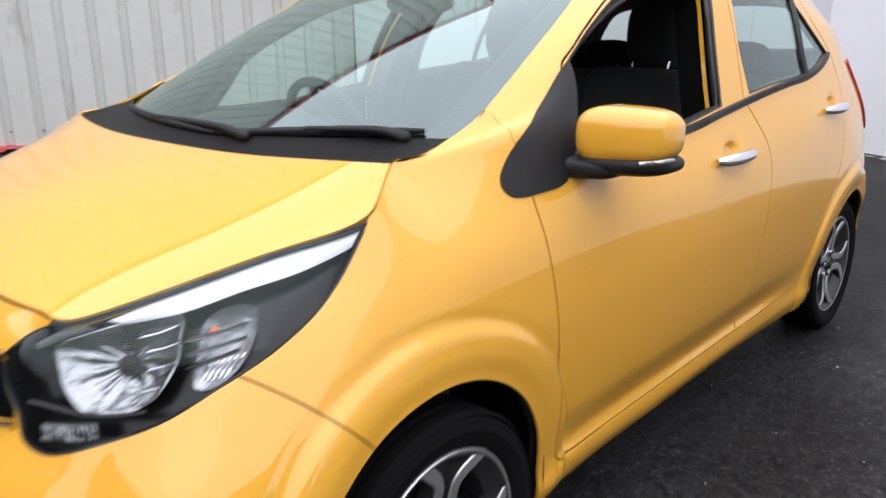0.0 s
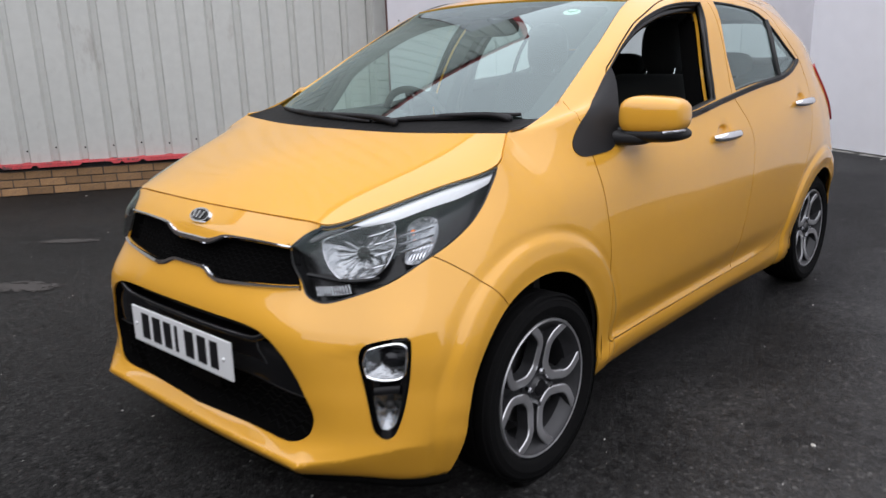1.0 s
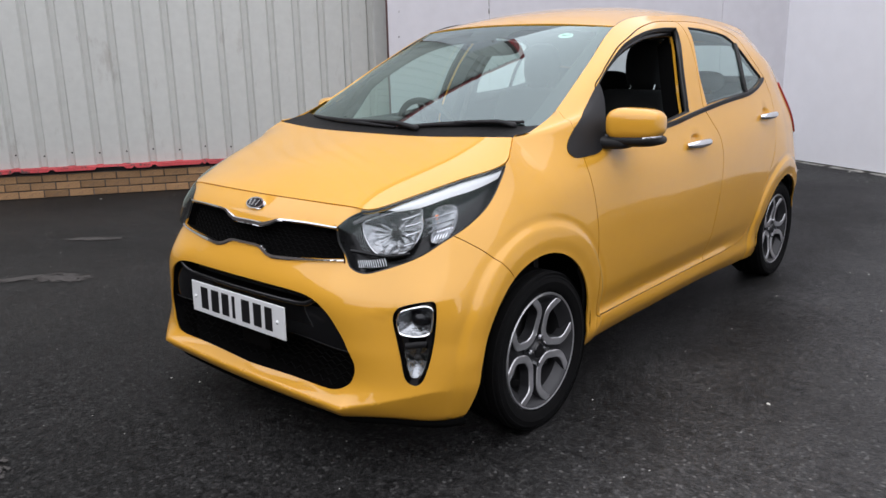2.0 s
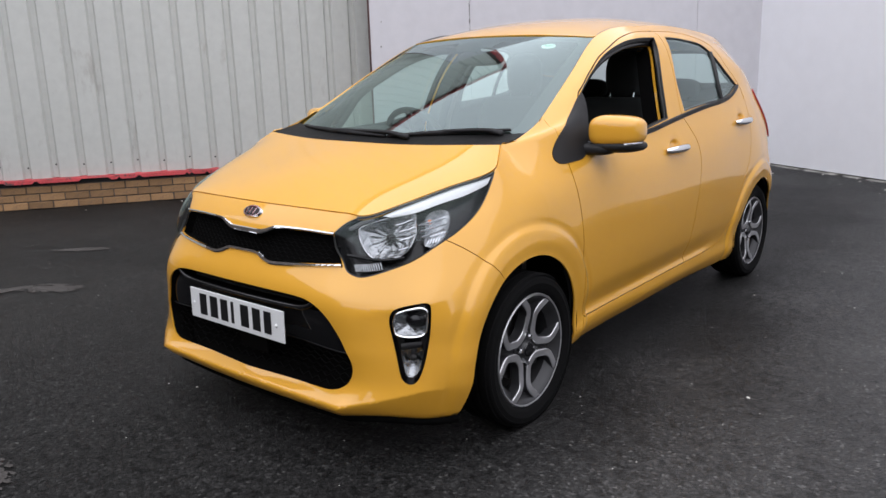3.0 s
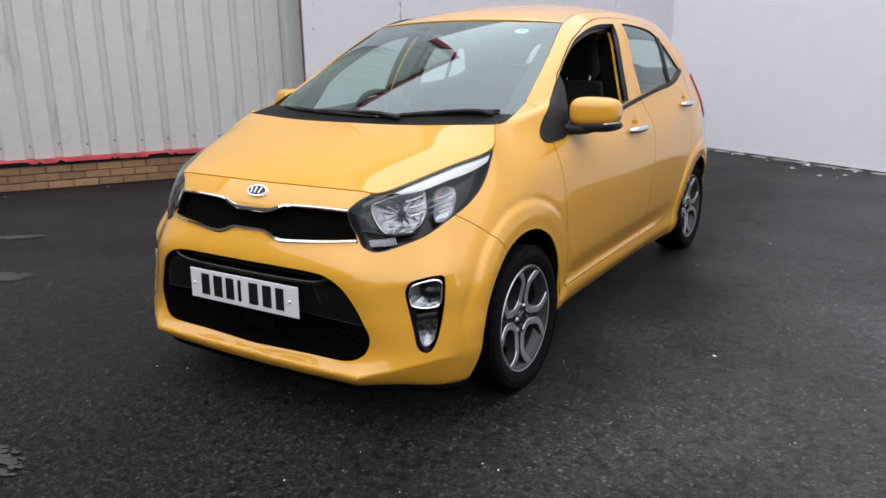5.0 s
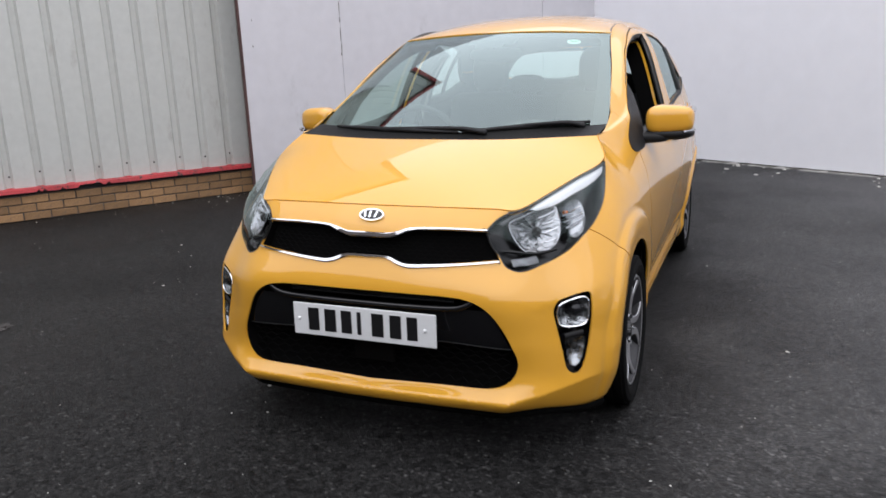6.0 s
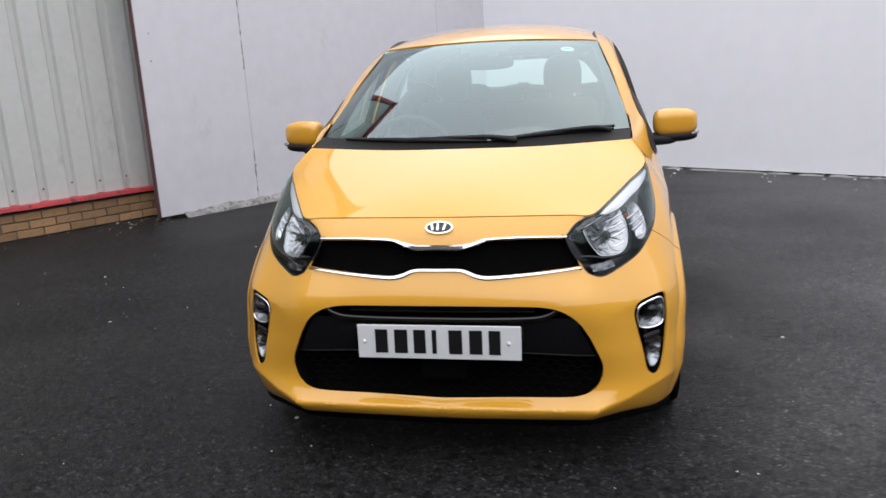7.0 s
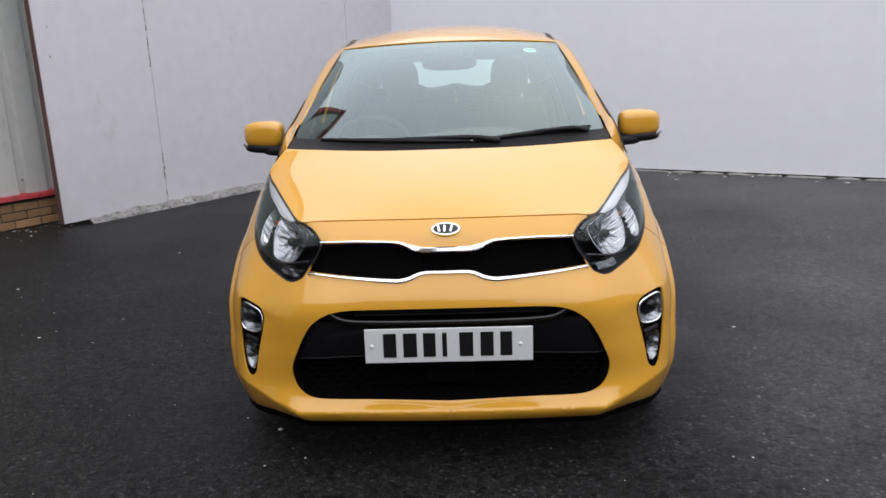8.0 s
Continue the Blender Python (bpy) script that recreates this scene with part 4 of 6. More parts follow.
def asphalt():
    """Dark bitumen with single stones, a few pale, broad damp fields, and light painted in towards +x."""
    m = bpy.data.materials.new("dark damp asphalt")
    m.use_nodes = True
    n, l = m.node_tree.nodes, m.node_tree.links
    p = n["Principled BSDF"]
    where = n.new("ShaderNodeTexCoord")
    stones = n.new("ShaderNodeTexVoronoi")
    stones.inputs["Scale"].default_value = 105
    grit, field, wide = n.new("ShaderNodeTexNoise"), n.new("ShaderNodeTexNoise"), n.new("ShaderNodeTexNoise")
    for t, scale, det in ((grit, 420, 3), (field, 1.1, 7), (wide, 0.35, 4)):
        t.inputs["Scale"].default_value, t.inputs["Detail"].default_value = scale, det
        l.new(where.outputs["Object"], t.inputs["Vector"])
    l.new(where.outputs["Object"], stones.inputs["Vector"])
    tone = n.new("ShaderNodeValToRGB")
    e = tone.color_ramp.elements
    e[0].position, e[0].color = 0.0, (0.010, 0.010, 0.010, 1)
    e[1].position, e[1].color = 1.0, (0.095, 0.093, 0.090, 1)
    for pos, v in ((0.12, 0.012), (0.60, 0.022), (0.88, 0.034), (0.97, 0.052)):
        k = e.new(pos)
        k.color = (v, v * 0.985, v * 0.97, 1)
    split = n.new("ShaderNodeSeparateColor")
    l.new(stones.outputs["Color"], split.inputs[0])
    l.new(split.outputs[0], tone.inputs[0])
    shade = n.new("ShaderNodeMapRange")
    shade.inputs["From Min"].default_value, shade.inputs["From Max"].default_value = 0.3, 0.7
    shade.inputs["To Min"].default_value, shade.inputs["To Max"].default_value = 0.80, 1.25
    l.new(field.outputs["Fac"], shade.inputs["Value"])
    # reflected light painted as a paler base colour towards +x, with a ragged edge
    place, edge, lit_side, both = n.new("ShaderNodeSeparateXYZ"), n.new("ShaderNodeMath"), n.new("ShaderNodeMapRange"), n.new("ShaderNodeMath")
    l.new(where.outputs["Object"], place.inputs[0])
    edge.operation, both.operation = "MULTIPLY_ADD", "MULTIPLY"
    edge.inputs[1].default_value = 1.6
    l.new(field.outputs["Fac"], edge.inputs[0])
    l.new(place.outputs["X"], edge.inputs[2])
    lit_side.inputs["From Min"].default_value, lit_side.inputs["From Max"].default_value = 1.55, 3.3
    lit_side.inputs["To Min"].default_value, lit_side.inputs["To Max"].default_value = 0.72, 1.85
    l.new(edge.outputs[0], lit_side.inputs["Value"])
    l.new(shade.outputs[0], both.inputs[0])
    l.new(lit_side.outputs[0], both.inputs[1])
    # small open pits in the surface
    pits, pit, pitted = n.new("ShaderNodeTexNoise"), n.new("ShaderNodeMapRange"), n.new("ShaderNodeMath")
    pits.inputs["Scale"].default_value, pits.inputs["Detail"].default_value = 27.0, 6.0
    l.new(where.outputs["Object"], pits.inputs["Vector"])
    pit.inputs["From Min"].default_value, pit.inputs["From Max"].default_value = 0.37, 0.47
    pit.inputs["To Min"].default_value, pit.inputs["To Max"].default_value = 0.34, 1.0
    l.new(pits.outputs["Fac"], pit.inputs["Value"])
    pitted.operation = "MULTIPLY"
    l.new(both.outputs[0], pitted.inputs[0])
    l.new(pit.outputs[0], pitted.inputs[1])
    mul = n.new("ShaderNodeVectorMath")
    mul.operation = "SCALE"
    l.new(tone.outputs[0], mul.inputs[0])
    l.new(pitted.outputs[0], mul.inputs["Scale"])
    l.new(mul.outputs[0], p.inputs["Base Color"])
    rough = n.new("ShaderNodeMapRange")
    rough.inputs["From Min"].default_value, rough.inputs["From Max"].default_value = 0.35, 0.65
    rough.inputs["To Min"].default_value, rough.inputs["To Max"].default_value = 0.36, 0.55
    l.new(wide.outputs["Fac"], rough.inputs["Value"])
    l.new(rough.outputs[0], p.inputs["Roughness"])
    sheen = n.new("ShaderNodeMapRange")  # more gloss on the side where the base colour is lightened
    sheen.inputs["From Min"].default_value, sheen.inputs["From Max"].default_value = 0.72, 1.85
    sheen.inputs["To Min"].default_value, sheen.inputs["To Max"].default_value = 0.10, 0.45
    l.new(lit_side.outputs[0], sheen.inputs["Value"])
    l.new(sheen.outputs[0], p.inputs["Specular IOR Level"])
    mix = n.new("ShaderNodeMath")
    mix.operation = "MULTIPLY_ADD"
    mix.inputs[1].default_value = -0.7
    l.new(stones.outputs["Distance"], mix.inputs[0])
    l.new(grit.outputs["Fac"], mix.inputs[2])
    b = n.new("ShaderNodeBump")
    b.inputs["Strength"].default_value, b.inputs["Distance"].default_value = 0.75, 0.006
    l.new(mix.outputs[0], b.inputs["Height"])
    l.new(b.outputs[0], p.inputs["Normal"])
    return m


ASPHALT = asphalt()


def lie(x, y):
    """Height of the yard, which sinks a little under the car's left side."""
    return -0.024 * math.exp(-((x - 1.0) ** 2 + (y - 1.5) ** 2) / 4.84)


span = [400 * math.sinh(6 * t) / math.sinh(6) for t in np.linspace(-1, 1, 121)]
ground = link_mesh("ground", [(a + 1, b + 1.5, lie(a + 1, b + 1.5)) for a in span for b in span],
                   [(i * 121 + j, (i + 1) * 121 + j, (i + 1) * 121 + j + 1, i * 121 + j + 1) for i in range(120) for j in range(120)], ASPHALT)
tagged(ground, "dark damp asphalt yard with pale specks and worn patches", "ground", kind="structure")

WALL_TOP, WALL_START, WALL_END = 7.1, -9.0, 1.80
bm = bmesh.new()
RIB = 0.2505
prof = []
k = math.floor((WALL_START + 0.642) / RIB)
u = -0.642 + k * RIB
while u < WALL_END - 0.05:
    for du, h in ((-0.043, 0), (-0.024, -0.034), (0.024, -0.034), (0.043, 0)):
        prof.append((u + du, h))
    u += RIB
lower = [bm.verts.new(YU * a + YN * (-5.285 + h) + Vector((0, 0, 0.285))) for a, h in prof]
upper = [bm.verts.new(YU * a + YN * (-5.285 + h) + Vector((0, 0, WALL_TOP))) for a, h in prof]
for i in range(len(prof) - 1):
    bm.faces.new((lower[i], lower[i + 1], upper[i + 1], upper[i]))
clad = part("wall_cladding", bm, CLADDING)
for k, (du, z) in enumerate(((-2.52, 0.66), (-2.05, 1.10), (-1.70, 0.86), (-3.30, 1.30), (-1.02, 0.62), (-0.20, 1.20))):  # knocks in the sheet
    bm = bmesh.new()
    bmesh.ops.create_icosphere(bm, subdivisions=2, radius=1, matrix=Matrix.Translation(YU * du + YN * -5.2845 + Vector((0, 0, z))) @ Matrix.Rotation(TURN, 4, "Z") @ Matrix.Rotation(0.5 * k, 4, "Y") @ Matrix.Diagonal((0.030 - 0.003 * k, 0.004, 0.010 + 0.002 * k, 1)))
    for v in bm.verts:
        v.co += 0.003 * noise.noise_vector(v.co * 50)
    part("dent", bm, CLADDING, clad, smooth=60)
clad.modifiers.new("sheet", "SOLIDIFY").thickness = 0.004
tagged(clad, "pale grey grooved metal cladding with small dents and screws", "wall", kind="structure")
bm = bmesh.new()
yard_box(bm, WALL_START, WALL_END, -5.57, -5.327, 0.0, WALL_TOP)
tagged(part("wall_core", bm, MORTAR), "plain inner wall behind the metal cladding", "wall", kind="structure")
# grey boards: two sheets with a rough open joint between them
grey = thing("wall_grey", "grey painted board wall with a rough vertical joint", "wall", kind="structure")
for u0, u1 in ((0.973, 2.0185), (2.0215, 4.70), (4.703, 5.548)):
    bm = bmesh.new()
    yard_box(bm, u0, u1, -4.95, -4.89, 0.03, 4.6, 0.003)
    part("board", bm, GREY_BOARD, grey)
bm = bmesh.new()
yard_box(bm, 1.85, 5.9, -5.2, -4.954, 0.0, 4.55)
part("backing", bm, GAP_DARK, grey)
bm = bmesh.new()
yard_box(bm, 0.966, 0.972, -4.96, -4.887, 0.03, 4.6, 0.002)
part("edge_strip", bm, RUST, grey, "narrow dark red strip on the board's edge")
rng = random.Random(4)
bm = bmesh.new()
z = 0.12
while z < 4.5:  # filler that has broken out along the joint
    h = rng.uniform(0.02, 0.16)
    if rng.random() < 0.45:
        w = rng.uniform(0.003, 0.009)
        c_ = YU * (2.020 + rng.uniform(-0.006, 0.006)) + YN * (-4.8895) + Vector((0, 0, z + h / 2))
        bmesh.ops.create_icosphere(bm, subdivisions=2, radius=1, matrix=Matrix.Translation(c_) @ Matrix.Rotation(TURN, 4, "Z") @ Matrix.Diagonal((w, 0.004, h / 2, 1)))
    z += h * rng.uniform(0.7, 1.5)
for v in bm.verts:
    v.co += 0.003 * noise.noise_vector(v.co * 60)
part("joint_filler", bm, RENDER_WHITE, grey)
z = 1.45
while z < 4.4:  # fixings down the first board, some with the filler gone
    c_ = YU * (1.085 + rng.uniform(-0.008, 0.008)) + YN * -4.8895 + Vector((0, 0, z))
    bm = bmesh.new()
    w = rng.choice((0.006, 0.008, 0.010))
    bmesh.ops.create_icosphere(bm, subdivisions=2, radius=1, matrix=Matrix.Translation(c_) @ Matrix.Rotation(TURN, 4, "Z") @ Matrix.Diagonal((w, 0.003, w * rng.uniform(0.8, 2.0), 1)))
    for v in bm.verts:
        v.co += 0.003 * noise.noise_vector(v.co * 70)
    part("fixing", bm, RENDER_WHITE, grey)
    z += rng.choice((0.09, 0.16, 0.24, 0.30))
# skirting of lumpy painted masonry at the foot
bm = bmesh.new()
n_s = 260
rows = []
for i in range(n_s):
    u = 1.19 + i * (5.54 - 1.19) / (n_s - 1)
    k = 0.6 + 0.4 * min(1, i / 25)
    row = []
    for n_, z_ in ((-4.886, .060), (-4.862, .054), (-4.835, .038), (-4.812, .018), (-4.800, .0)):
        f = noise.noise(Vector((u * 9, n_ * 14, z_ * 14))) + 0.5 * noise.noise(Vector((u * 31, n_ * 40, z_ * 40)))
        row.append(bm.verts.new(YU * u + YN * (n_ * 1 + (0.018 * f * k if z_ > 0.01 else 0.02 * f)) + Vector((0, 0, max(0.0, z_ * k + (0.016 * f if z_ > 0.01 else 0))))))
    rows.append(row)
for p, q in zip(rows, rows[1:]):
    for i in range(4):
        bm.faces.new((p[i], p[i + 1], q[i + 1], q[i]))
bm.faces.new(rows[0])
tagged(part("skirting", bm, RENDER_WHITE, smooth=40), "lumpy white painted masonry skirting under the boards", "skirting", kind="structure")
# white wall on a dark gap, with a pale kerb before it
bm = bmesh.new()
yard_box(bm, 5.835, 6.085, -4.545, 9.0, 0.020, 4.6, turn=WHITE_TURN)
tagged(part("wall_white", bm, WHITE_WALL_PAINT), "smooth white painted wall above a dark gap", "wall", kind="structure")
bm = bmesh.new()
yard_box(bm, 5.895, 6.075, -4.54, 9.0, 0.0, 0.018, turn=WHITE_TURN)
tagged(part("wall_foot", bm, GAP_DARK), "recess shade black under the white wall", "wall", kind="structure")
bm = bmesh.new()
rows = []
for i in range(400):
    n_ = -4.45 + i * 13.4 / 399
    f = noise.noise(Vector((n_ * 7, 3, 1))) + 0.5 * noise.noise(Vector((n_ * 29, 7, 1)))
    rows.append([bm.verts.new(WU * 5.90 + WN * n_ + Vector((0, 0, 0.006 + 0.012 * f))), bm.verts.new(WU * (5.81 + 0.012 * f) + WN * n_ + Vector((0, 0, 0.004 + 0.022 * f))), bm.verts.new(WU * (5.78 + 0.016 * f) + WN * n_ + Vector((0, 0, -0.004 + 0.012 * f)))])
for p, q in zip(rows, rows[1:]):
    for i in range(2):
        bm.faces.new((p[i], p[i + 1], q[i + 1], q[i]))
tagged(part("kerb", bm, CONCRETE, smooth=40), "low pale concrete edge at the foot of the white wall", "kerb", kind="structure")
# unseen dark walls added behind and beside the camera to block low sky light
bm = bmesh.new()
yard_box(bm, -9.3, -9.0, -5.6, 9.3, 0.0, 5.2)
tagged(part("unseen_wall_far", bm, MORTAR), "unseen dark wall added across the yard to block light", "wall", kind="structure")
bm = bmesh.new()
yard_box(bm, -8.998, 5.4, 9.0, 9.3, 0.0, 3.2)
tagged(part("unseen_wall_side", bm, MORTAR), "unseen dark wall added beside the yard to block light", "wall", kind="structure")
# red flashing, bent and chipped
bm = bmesh.new()
rows = []
for i in range(420):
    u = WALL_START + i * (1.35 - WALL_START) / 419
    f = noise.noise(Vector((u * 2.2, 0, 5)))
    g = noise.noise(Vector((u * 3.1, 2, 9))) + 0.4 * noise.noise(Vector((u * 17, 2, 9)))
    low = 0.254 + 0.008 * f + (0.022 if g > 0.12 and u < -0.2 else 0)
    rows.append([bm.verts.new(YU * u + YN * n_ + Vector((0, 0, z_))) for n_, z_ in ((-5.324, .298 + .004 * f), (-5.22 + .006 * f, .288 + .004 * f), (-5.213 + .008 * f, low), (-5.219 + .008 * f, low))])
for p, q in zip(rows, rows[1:]):
    for i in range(3):
        bm.faces.new((p[i], p[i + 1], q[i + 1], q[i]))
tagged(part("trim_red", bm, RED_PAINT, smooth=30), "chipped red painted flashing under the cladding", "trim", kind="structure")
bm = bmesh.new()
yard_box(bm, WALL_START, WALL_END + 0.05, -5.365, -5.165, WALL_TOP - 0.06, WALL_TOP + 0.16, 0.01)
yard_box(bm, WALL_END - 0.06, WALL_END + 0.05, -5.365, -5.237, 4.7, WALL_TOP - 0.062, 0.01)
tagged(part("trim_fascia", bm, RED_PAINT), "dark red fascia along the top of the cladding", "trim", kind="structure")
# rust that has broken through at the feet of some grooves
for k, (rib, wide, high) in enumerate(((6, 0.011, 0.034), (5, 0.007, 0.020), (3, 0.010, 0.015), (1, 0.006, 0.024), (-2, 0.009, 0.018), (-5, 0.007, 0.026))):
    bm = bmesh.new()
    c_ = YU * (-0.642 + rib * RIB + 0.012 * math.sin(k * 2.1)) + YN * -5.3185 + Vector((0, 0, 0.30 + high * 0.8))
    bmesh.ops.create_icosphere(bm, subdivisions=3, radius=1, matrix=Matrix.Translation(c_) @ Matrix.Rotation(TURN, 4, "Z") @ Matrix.Diagonal((wide, 0.0016, high, 1)))
    for v in bm.verts:
        f = noise.noise_vector(v.co * 55)
        v.co += Vector((0.006 * f.x * YU.x, 0.006 * f.x * YU.y, 0.012 * f.z))
    part("rust_spot", bm, RUST, clad, "brown rust spot")
# screws of the cladding
screw = bmesh.new()
bmesh.ops.create_cone(screw, cap_ends=True, segments=8, radius1=0.009, radius2=0.006, depth=0.010)
screw_mesh = bpy.data.meshes.new("screw")
screw.to_mesh(screw_mesh)
screw.free()
screw_mesh.materials.append(DARK_IRON)
u = -0.642 - 12 * RIB
while u < 0.95:
    ob = new("screw", screw_mesh)
    ob.parent = clad
    ob.matrix_world = Matrix.Translation(YU * (u + 0.012) + YN * -5.315 + Vector((0, 0, 0.412 + 0.012 * math.sin(u * 40)))) @ Matrix.Rotation(TURN + math.pi / 2, 4, "Z") @ Matrix.Rotation(radians(90), 4, "X") @ Matrix.Rotation(radians(90), 4, "Y")
    u += RIB
# bricks under the cladding: three courses, each brick a piece of its own
bm = bmesh.new()
yard_box(bm, WALL_START, 1.6, -5.505, -5.267, 0.0, 0.285)
brick_wall = part("wall_brick", bm, MORTAR)
tagged(brick_wall, "low buff brick plinth under the cladding", "wall", kind="structure")
brick_meshes = []
for k in range(5):
    r_ = random.Random(30 + k)
    bm = box(bmesh.new(), (0.215, 0.05, 0.065), (0, 0, 0), None, 0.004, 1)
    for v in bm.verts:
        v.co += Vector((r_.uniform(-1, 1), r_.uniform(-1, 1), r_.uniform(-1, 1))) * 0.0016
    me = bpy.data.meshes.new("brick")
    bm.to_mesh(me)
    bm.free()
    me.materials.append(BRICK)
    brick_meshes.append(me)
for row in range(3):
    u, i = -4.785 + (0.1125 if row % 2 else 0), 0
    while u < 1.5:
        ob = new("brick", brick_meshes[(i * 3 + row * 2) % 5])
        ob.parent = brick_wall
        ob.matrix_world = Matrix.Translation(YU * u + YN * (-5.282 + 0.002 * ((i * 7 + row * 5) % 3)) + Vector((0, 0, 0.032 + 0.075 * row + 0.006))) @ Matrix.Rotation(TURN, 4, "Z")
        u += 0.225
        i += 1

# flat near-black strip standing in for shade under the flashing
bm = bmesh.new()
yard_box(bm, WALL_START, 1.6, -5.265, -5.255, 0.232, 0.284)
tagged(part("shade_strip", bm, GAP_DARK), "dark strip painted in for shade between bricks and red flashing", "wall", kind="structure")


# ---- fittings that lie on or in the skin ----
def sunk(q, depth):
    """Points of space at places (s, v), sunk under the skin by depth."""
    q = np.atleast_2d(np.asarray(q, float))
    return skin(q[:, 0], q[:, 1]) - np.asarray(depth).reshape(-1, 1) * normal(q[:, 0], q[:, 1])


def sided(verts, right):
    return np.asarray(verts) * ((-1, 1, 1) if right else (1, 1, 1))


def skin_part(name, verts, faces, mat, parent, right=False, label="", smooth=True):
    v = sided(verts, right)
    return link_mesh(name, v, [f[::-1] for f in faces] if right else faces, mat, parent, label, smooth=smooth)


def bucket(kind, depth, name, mat, parent, right=False, both=False, label=""):
    """A housing under an outline: a soft floor sunk by depth and walls up to the skin."""
    faces = SF[STAG == kind]
    ids = np.unique(faces)
    at = {int(i): k for k, i in enumerate(ids)}
    top, low = SP[ids] - 0.0055 * SN[ids], SP[ids] - depth * SN[ids]
    n = len(ids)
    floor = [tuple(at[int(i)] for i in f) for f in faces]
    edges = {(a, b) for f in floor for a, b in zip(f, f[1:] + f[:1])}
    walls = [(b + n, a + n, a + 2 * n, b + 2 * n)[::-1] for a, b in edges if (b, a) not in edges and not (top[a][0] < 1e-6 and top[b][0] < 1e-6)]
    walls.sort()
    used = sorted({i for f in walls for i in f})
    back = {i: n + k for k, i in enumerate(used)}
    deep = np.concatenate([low, top, low])
    V = np.concatenate([low, deep[used]])
    out = floor + [tuple(back[i] for i in f) for f in walls]
    soft = [True] * len(floor) + [False] * len(walls)
    if both:
        m = len(V)
        V = np.concatenate([V, V * (-1, 1, 1)])
        out = out + [tuple(i + m for i in f[::-1]) for f in out]
        soft = soft * 2
    ob = skin_part(name, V, out, mat, parent, right, label, smooth=False)
    if len(ob.data.polygons) == len(soft):
        ob.data.polygons.foreach_set("use_smooth", soft)
    return ob


def dish(outline, rim, mid, name, mat, parent, right=False, rings=7, power=2.0, label="", facet=0.0):
    """A bowl in the skin: its rim follows an outline of places, its middle lies deeper."""
    o = spline([(*q, 0) for q in outline], 5, True)[:, :2]
    c = o.mean(0)
    V, F, n = [], [], len(o)
    for k in range(rings + 1):
        t = k / rings
        ripple = facet * np.sin(13 * np.linspace(0, 2 * math.pi, n, endpoint=False)) * 4 * t * (1 - t)
        V += list(sunk(c + (o - c) * max(t, 0.02), mid + (rim - mid) * t**power + ripple))
    for k in range(rings):
        for i in range(n):
            j = (i + 1) % n
            F.append((k * n + i, (k + 1) * n + i, (k + 1) * n + j, k * n + j))
    return skin_part(name, V, F, mat, parent, right, label)


def ring_bar(outline, depth, radius, name, mat, parent, right=False, label=""):
    o = spline([(*q, 0) for q in outline], 5, True)[:, :2]
    bm = bmesh.new()
    p = sided(sunk(o, depth), right)
    tube(bm, list(p) + [p[0]], radius, 6, False)
    return part(name, bm, mat, parent, label, smooth=60)


def ribbon(a, b, depth, name, mat, parent, right=False, label="", bulge=0.004):
    """A strip between two lines of places, slightly rounded."""
    a, b = spline([(*q, 0) for q in a], 6)[:, :2], spline([(*q, 0) for q in b], 6)[:, :2]
    b = b[np.linspace(0, len(b) - 1, len(a)).astype(int)]
    V, F, m = [], [], 5
    for k in range(m):
        t = k / (m - 1)
        V += list(sunk(a * (1 - t) + b * t, depth - bulge * 4 * t * (1 - t)))
    n = len(a)
    for k in range(m - 1):
        for i in range(n - 1):
            F.append((k * n + i, k * n + i + 1, (k + 1) * n + i + 1, (k + 1) * n + i))
    return skin_part(name, V, F, mat, parent, right, label)


def strip(line, widths, lift, name, mat, parent, label=""):
    """A raised bar along a line from the middle plane outwards, on both sides: a rounded section."""
    p, n = skin(line[:, 0], line[:, 1]), normal(line[:, 0], line[:, 1])
    t = np.gradient(p, axis=0)
    side = np.cross(n, t)
    side /= np.linalg.norm(side, axis=1)[:, None]
    w = np.interp(np.linspace(0, 1, len(p)), np.linspace(0, 1, len(widths)), widths)[:, None]
    prof = [(-0.5, -0.004), (-0.5, 0.4 * lift), (-0.3, lift), (0.3, lift), (0.5, 0.4 * lift), (0.5, -0.004)]
    half = [p + side * w * a + n * h for a, h in prof]
    V, F, m = [], [], len(p)
    for ring in half:
        V += list(ring[::-1] * (-1, 1, 1)) + list(ring[1:])
    n2 = 2 * m - 1
    for k in range(len(prof) - 1):
        for i in range(n2 - 1):
            F.append((k * n2 + i, (k + 1) * n2 + i, (k + 1) * n2 + i + 1, k * n2 + i + 1))
    return link_mesh(name, V, F, mat, parent, label, smooth=False)


def seal(line, radius, name, mat, parent, right=False, closed=True, depth=0.0, label=""):
    bm = bmesh.new()
    p = sided(sunk(line, depth), right)
    tube(bm, list(p) + ([p[0]] if closed else []), radius, 6, not closed)
    return part(name, bm, mat, parent, label, smooth=60)


def dome(kind, outline, height, mat, parent, right):
    """A clear cover over an outline, bulging out of the skin away from its edge."""
    faces = SF[STAG == kind]
    ids = np.unique(faces)
    at = {int(i): k for k, i in enumerate(ids)}
    q = np.minimum(outline, (99, BELT))
    rim = skin(q[:, 0], q[:, 1])
    far = seg_distance(SP[ids], np.concatenate([rim, rim[:1]]))
    V = SP[ids] + SN[ids] * (height * np.sin(np.clip(far / 0.075, 0, 1) * math.pi / 2))[:, None]
    return skin_part("lens", V, [tuple(at[int(i)] for i in f) for f in faces], mat, parent, right, "clear bulging plastic lens")


